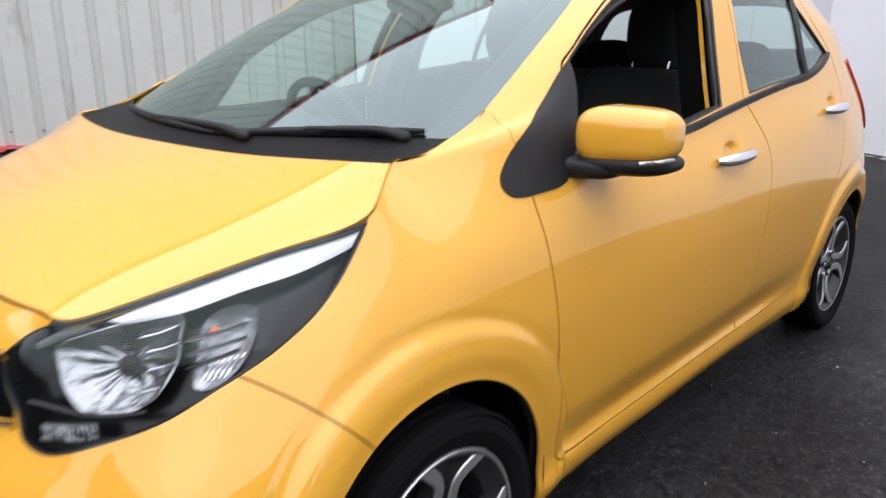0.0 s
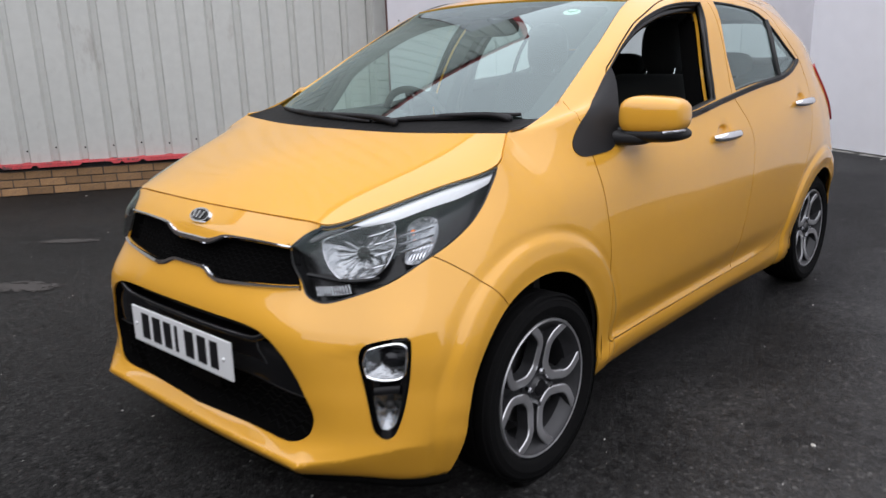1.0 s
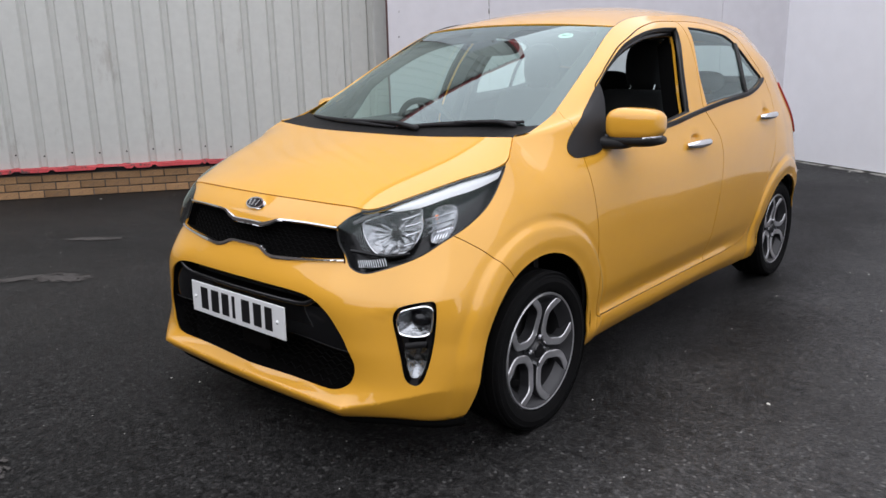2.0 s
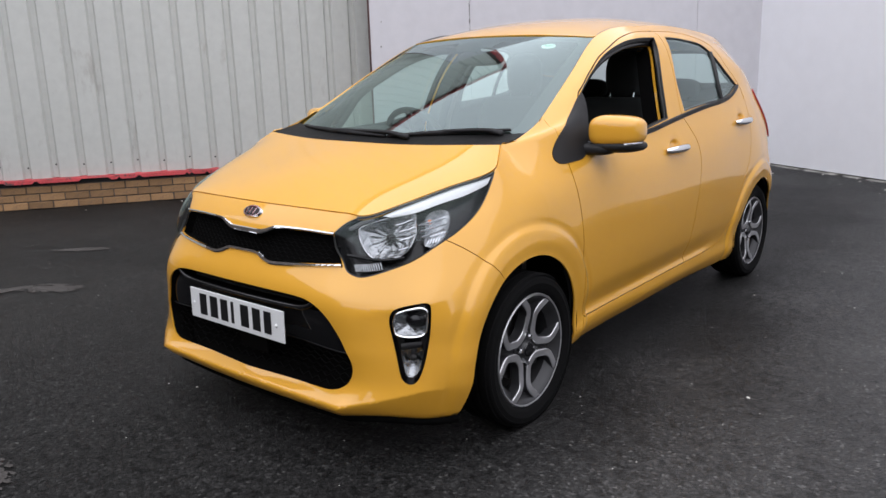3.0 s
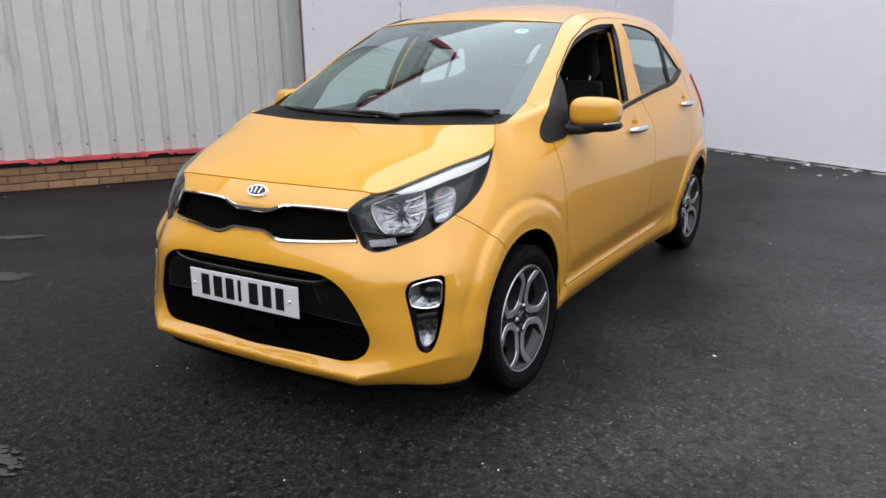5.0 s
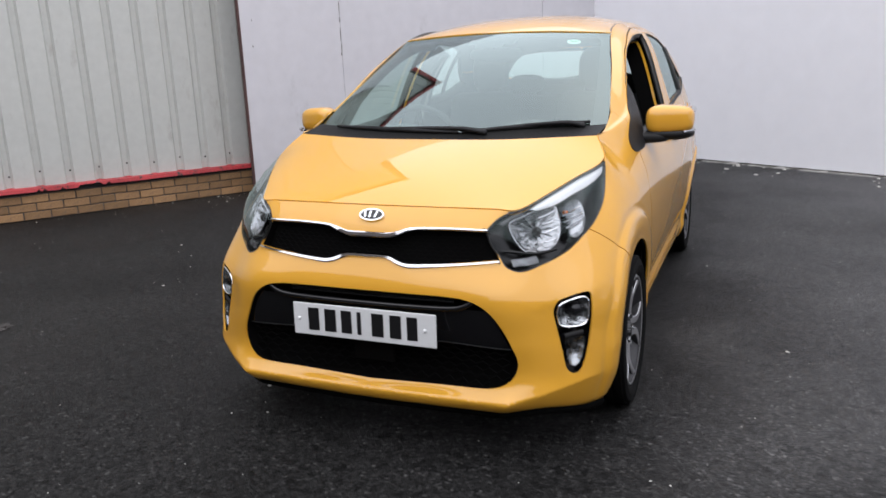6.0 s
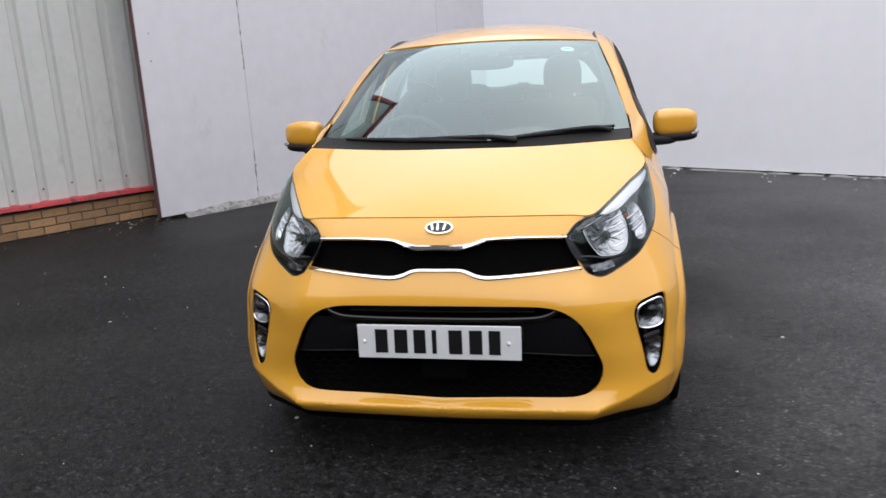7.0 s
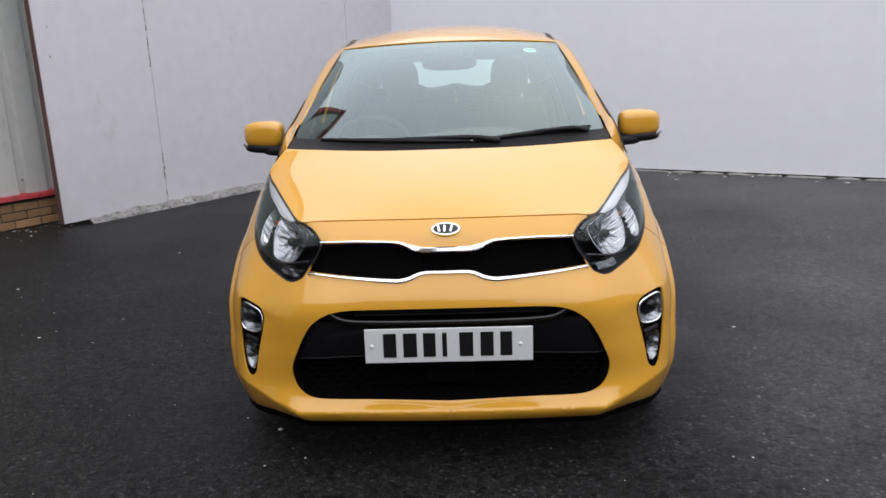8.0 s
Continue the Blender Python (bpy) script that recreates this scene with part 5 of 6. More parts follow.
# headlamps
MAIN_BOWL = [(5.42, 6.95), (6.2, 7.2), (7.1, 7.32), (7.78, 7.2), (7.50, 6.85), (7.22, 6.42), (6.9, 6.08), (6.3, 6.02), (5.8, 6.06), (5.45, 6.4)]
TURN_BOWL = [(7.9, 6.95), (8.3, 7.1), (8.62, 7.0), (8.4, 6.62), (8.14, 6.28), (7.8, 6.12), (7.5, 6.2), (7.62, 6.6)]
for right in (False, True):
    lamp = bucket("headlamp", 0.056, "headlamp", LAMP_BLACK, car, right, label="clear headlamp with black housing and chrome reflector")
    lens = dome("headlamp", HEADLAMP, 0.024, LAMP_GLASS, lamp, right)
    lens.visible_shadow = False
    dish(MAIN_BOWL, 0.020, 0.052, "reflector", LAMP_CHROME, lamp, right, rings=10, label="faceted chrome reflector", facet=0.0035)
    ring_bar(MAIN_BOWL, 0.018, 0.0014, "reflector_rim", CHROME, lamp, right)
    dish(TURN_BOWL, 0.018, 0.045, "indicator_bowl", LAMP_CHROME, lamp, right)
    for k, (s0, v0, s1, v1) in enumerate(((7.42, 6.42, 8.18, 6.5), (7.46, 6.6, 8.3, 6.64), (7.56, 6.8, 8.42, 6.82))):
        bm = bmesh.new()
        tube(bm, sided(sunk([(s0, v0), ((s0 + s1) / 2, (v0 + v1) / 2 - 0.01), (s1, v1)], 0.016), right), 0.0036, 6)
        part("indicator_fin", bm, CHROME, lamp, smooth=60)
    for k in range(6):
        bm = bmesh.new()
        s0 = 7.6 + 0.09 * k
        tube(bm, sided(sunk([(s0, 6.22), (s0 + 0.10, 6.36), (s0 + 0.18, 6.46)], 0.027), right), 0.0020, 5)
        part("indicator_rib", bm, CHROME, lamp)
    bm = bmesh.new()
    bmesh.ops.create_uvsphere(bm, u_segments=14, v_segments=8, radius=0.009, matrix=Matrix.Translation(sided(sunk([(8.0, 6.9)], 0.036), right)[0]))
    part("indicator_bulb", bm, AMBER, lamp, "amber indicator bulb", smooth=60)
    bm = bmesh.new()
    bmesh.ops.create_uvsphere(bm, u_segments=16, v_segments=10, radius=0.016, matrix=Matrix.Translation(sided(sunk([(6.55, 6.6)], 0.036), right)[0]))
    part("bulb_cap", bm, DARK_IRON, lamp, smooth=60)
    for k in range(0, 7, 2):  # facets of the reflector
        bm = bmesh.new()
        v0 = 6.25 + 0.13 * k
        tube(bm, sided(sunk([(6.72 + 0.05 * k, v0), (6.98 + 0.06 * k, v0 + 0.01), (7.12 + 0.085 * k, v0 + 0.04)], [0.036, 0.030, 0.024]), right), 0.0014, 5)
        part("reflector_step", bm, CHROME, lamp)
    ribbon([(6.9, 7.42), (7.56, 7.5), (8.64, 7.52), (9.84, 7.52), (11.2, 7.5)], [(7.1, 7.27), (7.75, 7.2), (8.5, 7.2), (9.4, 7.18), (10.75, 7.28)], 0.012, "light_guide", LAMP_STRIP, lamp, right, "pale daytime light guide")
    ribbon([(4.9, 7.0), (5.6, 7.3), (6.5, 7.45)], [(4.95, 6.85), (5.65, 7.12), (6.6, 7.32)], 0.014, "inner_trim", LAMP_GREY, lamp, right)
    marker = ribbon([(5.02, 5.74), (5.6, 5.84), (6.2, 5.92)], [(5.14, 5.52), (5.7, 5.62), (6.3, 5.72)], 0.018, "side_marker", LAMP_BLACK, lamp, right, "ribbed clear side marker")
    for k in range(13):
        bm = bmesh.new()
        s0 = 5.1 + 0.088 * k
        tube(bm, sided(sunk([(s0, 5.735 + 0.015 * k), (s0 + 0.06, 5.64 + 0.015 * k), (s0 + 0.1, 5.54 + 0.015 * k)], 0.011), right), 0.0024, 5)
        part("marker_rib", bm, LAMP_CHROME, marker)
    ribbon([(4.75, 6.0), (5.3, 6.03), (6.2, 6.02), (6.9, 6.02)], [(4.8, 5.9), (5.35, 5.93), (6.25, 5.93), (6.95, 5.94)], 0.012, "lower_trim", LAMP_BLACK, lamp, right)
    seal(HEADLAMP[(HEADLAMP[:, 1] < BELT)], 0.0030, "lamp_seal", SEAL, lamp, right, closed=False, depth=0.002)

# fog lamps
FOG_BOWL = [(6.60, 4.05), (6.74, 4.36), (7.1, 4.47), (7.48, 4.50), (7.68, 4.38), (7.68, 4.0), (7.62, 3.62), (7.42, 3.48), (7.0, 3.46), (6.70, 3.56), (6.62, 3.78)]
LOW_BOWL = [(6.86, 2.95), (7.2, 3.02), (7.55, 2.95), (7.5, 2.5), (7.36, 2.0), (7.18, 1.84), (7.0, 1.94), (6.9, 2.4)]
for right in (False, True):
    fog = bucket("foglamp", 0.045, "fog_lamp", GLOSS_BLACK, car, right, label="fog lamp pair in a gloss black surround")
    dish(FOG_BOWL, 0.008, 0.034, "reflector", LAMP_CHROME, fog, right, label="chrome ringed fog lamp bowl")
    ring_bar(FOG_BOWL, 0.005, 0.0038, "chrome_ring", CHROME, fog, right)
    bm = bmesh.new()
    bmesh.ops.create_uvsphere(bm, u_segments=18, v_segments=12, radius=0.027, matrix=Matrix.Translation(sided(sunk([(7.28, 4.08)], 0.028), right)[0]))
    part("projector", bm, GLOSS_BLACK, fog, "dark round projector lens", smooth=60)
    ribbon([(6.84, 3.18), (7.2, 3.24), (7.5, 3.26)], [(6.86, 2.95), (7.2, 3.0), (7.48, 3.04)], 0.010, "divider", BLACK_PLASTIC, fog, right)
    low_lamp = dish(LOW_BOWL, 0.010, 0.032, "lower_lamp", LAMP_CHROME, fog, right, label="clear lower lamp with a small bulb")
    bm = bmesh.new()
    bmesh.ops.create_uvsphere(bm, u_segments=14, v_segments=10, radius=0.011, matrix=Matrix.Translation(sided(sunk([(7.22, 2.62)], 0.020), right)[0]))
    part("bulb", bm, DARK_IRON, low_lamp, smooth=60)
    cover = dish(LOW_BOWL, 0.006, 0.003, "lens", LAMP_GLASS, low_lamp, right)
    cover.visible_shadow = False
    lens = dish(FOG_BOWL, 0.004, 0.001, "lens", LAMP_GLASS, fog, right)
    lens.visible_shadow = False

# dark tube added as the shade in the bonnet's shut line
bm = bmesh.new()
for sx in (1, -1):
    tube(bm, (raw_skin(np.linspace(0, 11.2, 120), np.full(120, BELT)) - (0, -0.006, 0.007)) * (sx, 1, 1), 0.0042, 6)
part("bonnet_gap_strip", bm, SEAL, car, "dark strip added under the bonnet edge to darken the gap", smooth=60)

# upper grille: black honeycomb between two chrome bars
grille = bucket("grille", 0.034, "grille", WELL_BLACK, car, both=True, label="slim black honeycomb grille between chrome bars")


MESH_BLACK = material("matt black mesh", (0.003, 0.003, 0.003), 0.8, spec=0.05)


def honeycomb(name, wire, rows, z0, dz, depth, cell, parent, x_of):
    """Zigzag wires side by side: rows of flattened cells across the car's front."""
    bm = bmesh.new()
    for r in range(rows):
        z, pts = z0 + r * dz, []
        lim = x_of(z)
        x = 0.0
        k = r % 2
        while x <= lim:
            pts.append((x, z + (dz * 0.30 if k % 2 else -dz * 0.30)))
            x += cell
            k += 1
        if len(pts) < 3:
            continue
        q = front_line(pts, per=1)
        p = sunk(q, depth)
        tube(bm, p, wire, 4)
        tube(bm, p * (-1, 1, 1), wire, 4)
    return part(name, bm, MESH_BLACK, parent)


honeycomb("grille_mesh", 0.0016, 9, 0.640, 0.0115, 0.020, 0.014, grille, lambda z: 0.405 if z < 0.70 else 0.375)
strip(front_line([(0, .717), (.072, .717), (.105, .725), (.150, .739), (.25, .743), (.33, .743), (.396, .741)], 5), (.017, .017, .015, .010, .008, .007, .006), 0.006, "chrome_bar", CHROME, grille, "thin chrome bar with a raised middle")
strip(front_line([(0, .649), (.06, .649), (.085, .645), (.118, .632), (.155, .626), (.25, .631), (.33, .637), (.438, .647)], 5), (.013, .013, .014, .015, .015, .013, .010, .008), 0.006, "chrome_bar", CHROME, grille)

# lower intake
intake = bucket("intake", 0.085, "lower_intake", WELL_BLACK, car, both=True, label="wide black lower intake with a honeycomb mesh")
honeycomb("intake_mesh", 0.0026, 7, 0.255, 0.0185, 0.030, 0.024, intake, lambda z: 0.43 if z < 0.27 else 0.485)


def front_sheet(lo, hi, z_steps, depth, name, mat, parent, bulge=0.0):
    """A sheet across the car's front between two lines z(x), sunk under the skin."""
    xs = np.linspace(0, 1, 26)
    V, F = [], []
    for k in range(z_steps):
        t = k / (z_steps - 1)
        pts = [(x * (lo[1] * (1 - t) + hi[1] * t), lo[0] * (1 - t) + hi[0] * t) for x in xs]
        p = sunk(front_line(pts, per=1)[:26], depth - bulge * 4 * t * (1 - t))
        V += list((p * (-1, 1, 1))[::-1]) + list(p[1:])
    n = 51
    for k in range(z_steps - 1):
        F += [(k * n + i, k * n + i + 1, (k + 1) * n + i + 1, (k + 1) * n + i) for i in range(n - 1)]
    return link_mesh(name, V, F, mat, parent)


front_sheet((0.372, 0.488), (0.498, 0.425), 6, 0.022, "upper_moulding", GLOSS_BLACK, intake, 0.006)
bm = bmesh.new()
for sx in (1, -1):
    tube(bm, sunk(front_line([(0, .496), (.15, .496), (.27, .498), (.322, .504), (.355, .518), (.376, .536)], 5), 0.013) * (sx, 1, 1), 0.0095, 10)
part("moulding_edge", bm, GLOSS_BLACK, intake, smooth=60)
for z in (0.513, 0.524, 0.535):
    bm = bmesh.new()
    for sx in (1, -1):
        tube(bm, sunk(front_line([(0, z), (.15, z), (.30, z)], 5), 0.040) * (sx, 1, 1), 0.0035, 6)
    part("slat", bm, BLACK_PLASTIC, intake, smooth=60)
bm = bmesh.new()
box(bm, (0.15, 0.01, 0.07), (0, -0.622, 0.315), None, 0.004)
part("sensor_cover", bm, MESH_BLACK, intake)
bm = bmesh.new()
for sx in (1, -1):
    tube(bm, sunk(front_line([(0, .374), (.25, .374), (.40, .373), (.492, .370)], 5), 0.020) * (sx, 1, 1), 0.002, 6)
part("seam_bar", bm, BLACK_PLASTIC, intake, smooth=60)

# number plate with plain bars
plate = part("number_plate", box(bmesh.new(), (0.52, 0.005, 0.111), (0, -0.697, 0.431), None, 0.0024), PLATE_WHITE, car, "white number plate with seven dark bars")
for x, w in ((-.182, .040), (-.119, .042), (-.059, .038), (-.012, .014), (.055, .042), (.119, .040), (.178, .036)):
    part("plate_bar", box(bmesh.new(), (w, 0.002, 0.077), (x, -0.7005, 0.433)), PLATE_BLACK, plate)
for x in (-.238, .222):
    bm = bmesh.new()
    bmesh.ops.create_uvsphere(bm, u_segments=12, v_segments=8, radius=0.0065, matrix=Matrix.Translation((x, -0.699, 0.431)))
    part("plate_screw", bm, PLATE_WHITE, plate, smooth=60)

# oval badge
bq = front_line([(0, .772), (.05, .772)], 1)[0]
bn = normal(bq[:1], bq[1:])[0]
badge_at = Matrix.Translation(Vector(sunk([bq], -0.004)[0])) @ Vector(bn).to_track_quat("Z", "Y").to_matrix().to_4x4()


def oval(bm, a, b, h, m):
    r = bmesh.ops.create_cone(bm, cap_ends=True, segments=40, radius1=1, radius2=0.94, depth=1, matrix=m @ Matrix.Diagonal((a, b, h, 1)))
    return bm


badge = part("badge", oval(bmesh.new(), .0475, .0245, .008, badge_at), CHROME, car, "oval chrome badge with dark field", smooth=40)
part("badge_field", oval(bmesh.new(), .0415, .0190, .0095, badge_at), GLOSS_BLACK, badge, smooth=40)
for x, tilt in ((-.022, 12), (-.004, 0), (.017, -14)):
    part("badge_bar", box(bmesh.new(), (.0065, .024, .003), (0, 0, 0), badge_at @ Matrix.Translation((x, 0, .0055)) @ Matrix.Rotation(radians(tilt), 4, "Z")), CHROME, badge)

# windows, sails, seals
for right in (False, True):
    pane = patch("rear_window", WINDOW_GLASS, "rear_side_window", car, "tinted closed side window", 0.007, mirror=right)
    pane.visible_shadow = False
    if right:
        pane = patch("front_window", WINDOW_GLASS, "front_side_window", car, "clear closed side window", 0.007, mirror=True)
        pane.visible_shadow = False
    seal(FRONT_WINDOW, 0.0055, "window_seal", SEAL, car, right, depth=0.0055)
    seal(REAR_WINDOW, 0.0055, "window_seal", SEAL, car, right, depth=0.0055)
    for line in (FRONT_WINDOW, REAR_WINDOW):
        seal(line, 0.010, "inner_seal", SEAL, car, right, depth=0.017)
    patch("sail", BLACK_PLASTIC, "mirror_sail", car, "black plastic mirror foot", -0.003, mirror=right, fold=0.012)
    belt_low = side_line([(.47, .949), (.72, .953), (.98, .971), (1.17, .996), (1.42, 1.026), (1.65, 1.049), (1.84, 1.064), (1.99, 1.088), (2.12, 1.130)], per=8)
    bm = bmesh.new()
    p = sided(sunk(belt_low, -0.001), right)
    for a in (-0.004, 0.004):
        tube(bm, p + np.array((0, 0, a)), 0.0075, 6)
    part("belt_moulding", bm, BLACK_PLASTIC, car, "black strip under the side windows", smooth=60)
    bm = bmesh.new()
    tube(bm, sided(sunk(side_line([(1.899, 1.310), (1.856, 1.180), (1.848, 1.064)], 6), 0.004), right), 0.011, 6)
    part("quarter_post", bm, SEAL, car, smooth=60)
    bm = bmesh.new()
    ditch = np.stack([np.linspace(22.2, 40, 60), np.full(60, 11.97)], 1)
    tube(bm, sided(sunk(ditch, 0.009), right), 0.0095, 6)
    part("roof_ditch_strip", bm, SEAL, car, "black roof ditch strip", smooth=60)
    bm = bmesh.new()
    pillar = np.stack([np.linspace(15.6, 22.4, 40), np.full(40, 11.97)], 1)
    tube(bm, sided(sunk(pillar, np.linspace(0.009, 0.004, 40)), right), np.linspace(0.002, 0.0045, 40), 6)
    part("screen_trim", bm, SEAL, car, smooth=60)
    tail = bucket("tail_lamp", 0.03, "tail_lamp", LAMP_BLACK, car, right, label="red tail lamp")
    patch("tail_lamp", RED_LAMP, "lens", tail, "glossy red lens", -0.008, mirror=right, fold=0.01)


# inner linings: the skin's own shape again, further in
def lining(s0, s1, v0, v1, depth, name, mat, label, right):
    faces = SF[(STAG == "skin") | (STAG == "gap")]
    c = SV[faces].mean(1)
    faces = faces[(c[:, 0] > s0) & (c[:, 0] < s1) & (c[:, 1] > v0) & (c[:, 1] < v1)]
    v, f, n = panel_mesh(faces, lift=-depth, mirror=right, fold=False)
    return link_mesh(name, v, [q[::-1] for q in f], mat, car, label, -n)


for right in (False, True):
    lining(16.8, 48.45, 8.6, 11.95, 0.020, "pillar_lining", CABIN_GREY, "pale grey pillar lining", right)
    lining(15.0, 48.45, 1.2, 8.6, 0.024, "door_lining", CABIN_BLACK, "black door lining", right)


def inner_sheet(profile, name, mat, label, right):
    """A sheet swept through (line on the skin, depth) edges."""
    rows = [sunk(line, depth) for line, depth in profile]
    n = len(rows[0])
    faces = [(k * n + i, k * n + i + 1, (k + 1) * n + i + 1, (k + 1) * n + i) for k in range(len(rows) - 1) for i in range(n - 1)]
    return skin_part(name, np.concatenate(rows), faces, mat, car, right, label, smooth=False)


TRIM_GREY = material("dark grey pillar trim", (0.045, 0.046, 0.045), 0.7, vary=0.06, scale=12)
BELT_GREY = material("grey woven belt", (0.17, 0.17, 0.165), 0.7, vary=0.1, scale=60)
POST_A = side_line([(1.301, 1.373), (1.218, 1.200), (1.170, 1.011), (1.180, 0.86)], 6)
POST_B = side_line([(1.421, 1.379), (1.353, 1.187), (1.356, 1.034), (1.370, 0.86)], 6)
for right in (False, True):
    inner_sheet(((POST_A, 0.036), (POST_A, 0.048)), "door_frame", PAINT, "yellow painted inner door frame", right)
    # left post is black instead of grey: cabin shade put into its colour
    inner_sheet(((POST_A, 0.054), (POST_A, 0.120), (POST_B, 0.120), (POST_B, 0.030)), "centre_post_trim", TRIM_GREY if right else MESH_BLACK, "centre post trim, grey right, left coloured black for cabin shade", right)
    inner_sheet(((POST_A * .62 + POST_B * .38, 0.124), (POST_A * .36 + POST_B * .64, 0.124)), "seat_belt", BELT_GREY, "grey seat belt", right)
    bm = bmesh.new()
    tube(bm, sided(sunk(side_line([(0.452, 0.985), (0.497, 1.055), (0.536, 1.152), (0.658, 1.226), (0.814, 1.300), (0.999, 1.351), (1.160, 1.371), (1.300, 1.375)], 5), 0.044), right), 0.020, 8)
    # left trim likewise blackened to stand in for shade inside the open window
    part("window_trim", bm, TRIM_GREY if right else LAMP_BLACK, car, "dark trim round the window opening, left blackened for cabin shade", smooth=60)
    bm = bmesh.new()
    tube(bm, sided(sunk(side_line([(.50, .945), (.72, .953), (.98, .971), (1.17, .996), (1.42, 1.026), (1.65, 1.049), (1.84, 1.064), (1.99, 1.088), (2.10, 1.125)], 6), 0.036), right), 0.024, 8)
    part("door_top", bm, CABIN_BLACK, car, "black padded door top", smooth=60)
    bm = bmesh.new()
    tube(bm, sided(sunk(np.array([(42.3, 8.2), (43.5, 8.1), (45.0, 8.05), (47.0, 8.05), (48.9, 8.05)]), 0.03), right), 0.024, 8)
    part("tailgate_trim", bm, CABIN_BLACK, car, smooth=60)
P, F, N = grid_mesh(lambda u, v: roof_sheet(u, v) - (0, 0, 0.028), 25, 30)
link_mesh("headlining", P, [f[::-1] for f in F], CABIN_GREY, car, "pale grey headlining", -N)


# ---- windscreen fittings ----
def screen_at(u, v, lift=0.0):
    e = 1e-3
    u, v = np.atleast_1d(np.asarray(u, float)), np.atleast_1d(np.asarray(v, float))
    p = screen(u, v)
    n = np.cross(screen(u + e, v) - screen(u - e, v), screen(u, v + e) - screen(u, v - e))
    n /= np.linalg.norm(n, axis=1)[:, None]
    return p + n * (lift if np.isscalar(lift) else np.asarray(lift)[:, None])


def frit_mesh():
    """The black border of the windscreen, just behind the glass, with the sensor field at its top."""
    nu, nv = 161, 121
    us, vs = np.linspace(-1, 1, nu), np.linspace(0, 1, nv)
    U, Vv = np.meshgrid(us, vs, indexing="ij")
    P = screen_at(U.ravel(), Vv.ravel(), -0.003)
    F = []
    for i in range(nu - 1):
        for j in range(nv - 1):
            u, v = (us[i] + us[i + 1]) / 2, (vs[j] + vs[j + 1]) / 2
            low = 0.072 - 0.02 * u * u
            corner = 0.07
            da, db0, db1 = abs(u) - 0.915, low - v, v - 0.945
            inner = max(da, db0, db1)
            if da > -corner and db0 > -corner:
                inner = math.hypot(da + corner, db0 + corner) - corner
            if da > -corner and db1 > -corner:
                inner = max(inner, math.hypot(da + corner, db1 + corner) - corner)
            sensor = abs(u) < 0.22 - 0.25 * max(0, 0.90 - v) and v > 0.80 and (abs(u) < 0.13 or v > 0.84)
            if inner > 0 or sensor:
                F.append((i * nv + j, (i + 1) * nv + j, (i + 1) * nv + j + 1, i * nv + j + 1))
    used = sorted({i for f in F for i in f})
    at = {i: k for k, i in enumerate(used)}
    return P[used], [tuple(at[i] for i in f) for f in F]


link_mesh("black_border", *frit_mesh(), FRIT, windscreen, "black printed border")
bm = bmesh.new()
so = [Vector(screen_at(0.70 + 0.055 * math.cos(a), 0.865 + 0.030 * math.sin(a), -0.002)[0]) for a in np.linspace(0, 2 * math.pi, 24, endpoint=False)]
bm.faces.new([bm.verts.new(p) for p in so])
sticker = part("sticker", bm, STICKER, windscreen, "pale green oval sticker")
bm = bmesh.new()
q = [Vector(screen_at(0.70 + a, 0.865 + b, 0.0005)[0]) for a, b in ((-.034, .004), (-.010, -.010), (.036, .006), (.036, .011), (-.010, -.003), (-.034, .009))]
bm.faces.new([bm.verts.new(p) for p in q])
part("sticker_bar", bm, material("dark green print", (0.10, 0.30, 0.20), 0.5), windscreen)

# cowl panel and wipers
COWL_BLACK = material("satin black cowl plastic", (0.006, 0.006, 0.006), 0.55, spec=0.15, bump=0.2, bump_scale=45)
cx = np.linspace(-1, 1, 61)
rows = []
for k in range(5):
    t = k / 4
    a = np.stack([cx * .617, -.085 + .097 * np.abs(cx) ** 2.2 + 0.004, .973 + .011 * cx**2 - 0.016 + 0.012 * cx**6], 1)
    b = screen(cx, 0.040 - 0.015 * cx**4) + (0, -0.003, 0.004)
    p = a * (1 - t) + b * t
    p[:, 2] -= 0.012 * 4 * t * (1 - t) * (1 - cx**4)
    rows.append(p)
V = np.concatenate(rows)
link_mesh("cowl_panel", V, [(k * 61 + i, k * 61 + i + 1, (k + 1) * 61 + i + 1, (k + 1) * 61 + i) for k in range(4) for i in range(60)], COWL_BLACK, car, "black plastic cowl under the windscreen")
for u0, u1, v0, v1, pivot in ((-0.80, 0.14, 0.030, 0.034, 0.30), (0.16, 0.90, 0.034, 0.055, 0.86)):
    bm = bmesh.new()
    us = np.linspace(u0, u1, 14)
    line = screen_at(us, np.linspace(v0, v1, 14) + 0.012 * np.sin(np.linspace(0, math.pi, 14)), 0.008)
    tube(bm, line, [0.006 + 0.005 * math.sin(math.pi * k / 13) for k in range(14)], 6)
    wiper = part("wiper", bm, BLACK_PLASTIC, car, "black windscreen wiper at rest", smooth=60)
    bm = bmesh.new()
    mid = screen_at((u0 + u1) / 2, (v0 + v1) / 2 + 0.012, 0.014)[0]
    foot = screen_at(pivot, 0.03, 0.008)[0]
    knee = screen_at(pivot * 0.75 + (u0 + u1) / 8, 0.045, 0.018)[0]
    tube(bm, spline([foot, knee, mid], 6), [.013, .013, .012, .012, .011, .011, .010, .010, .009, .009, .008, .008, .007], 6)
    part("wiper_arm", bm, BLACK_PLASTIC, wiper, smooth=60)
    bm = bmesh.new()
    bmesh.ops.create_uvsphere(bm, u_segments=12, v_segments=8, radius=0.013, matrix=Matrix.Translation(foot))
    part("wiper_pivot", bm, BLACK_PLASTIC, wiper, smooth=60)


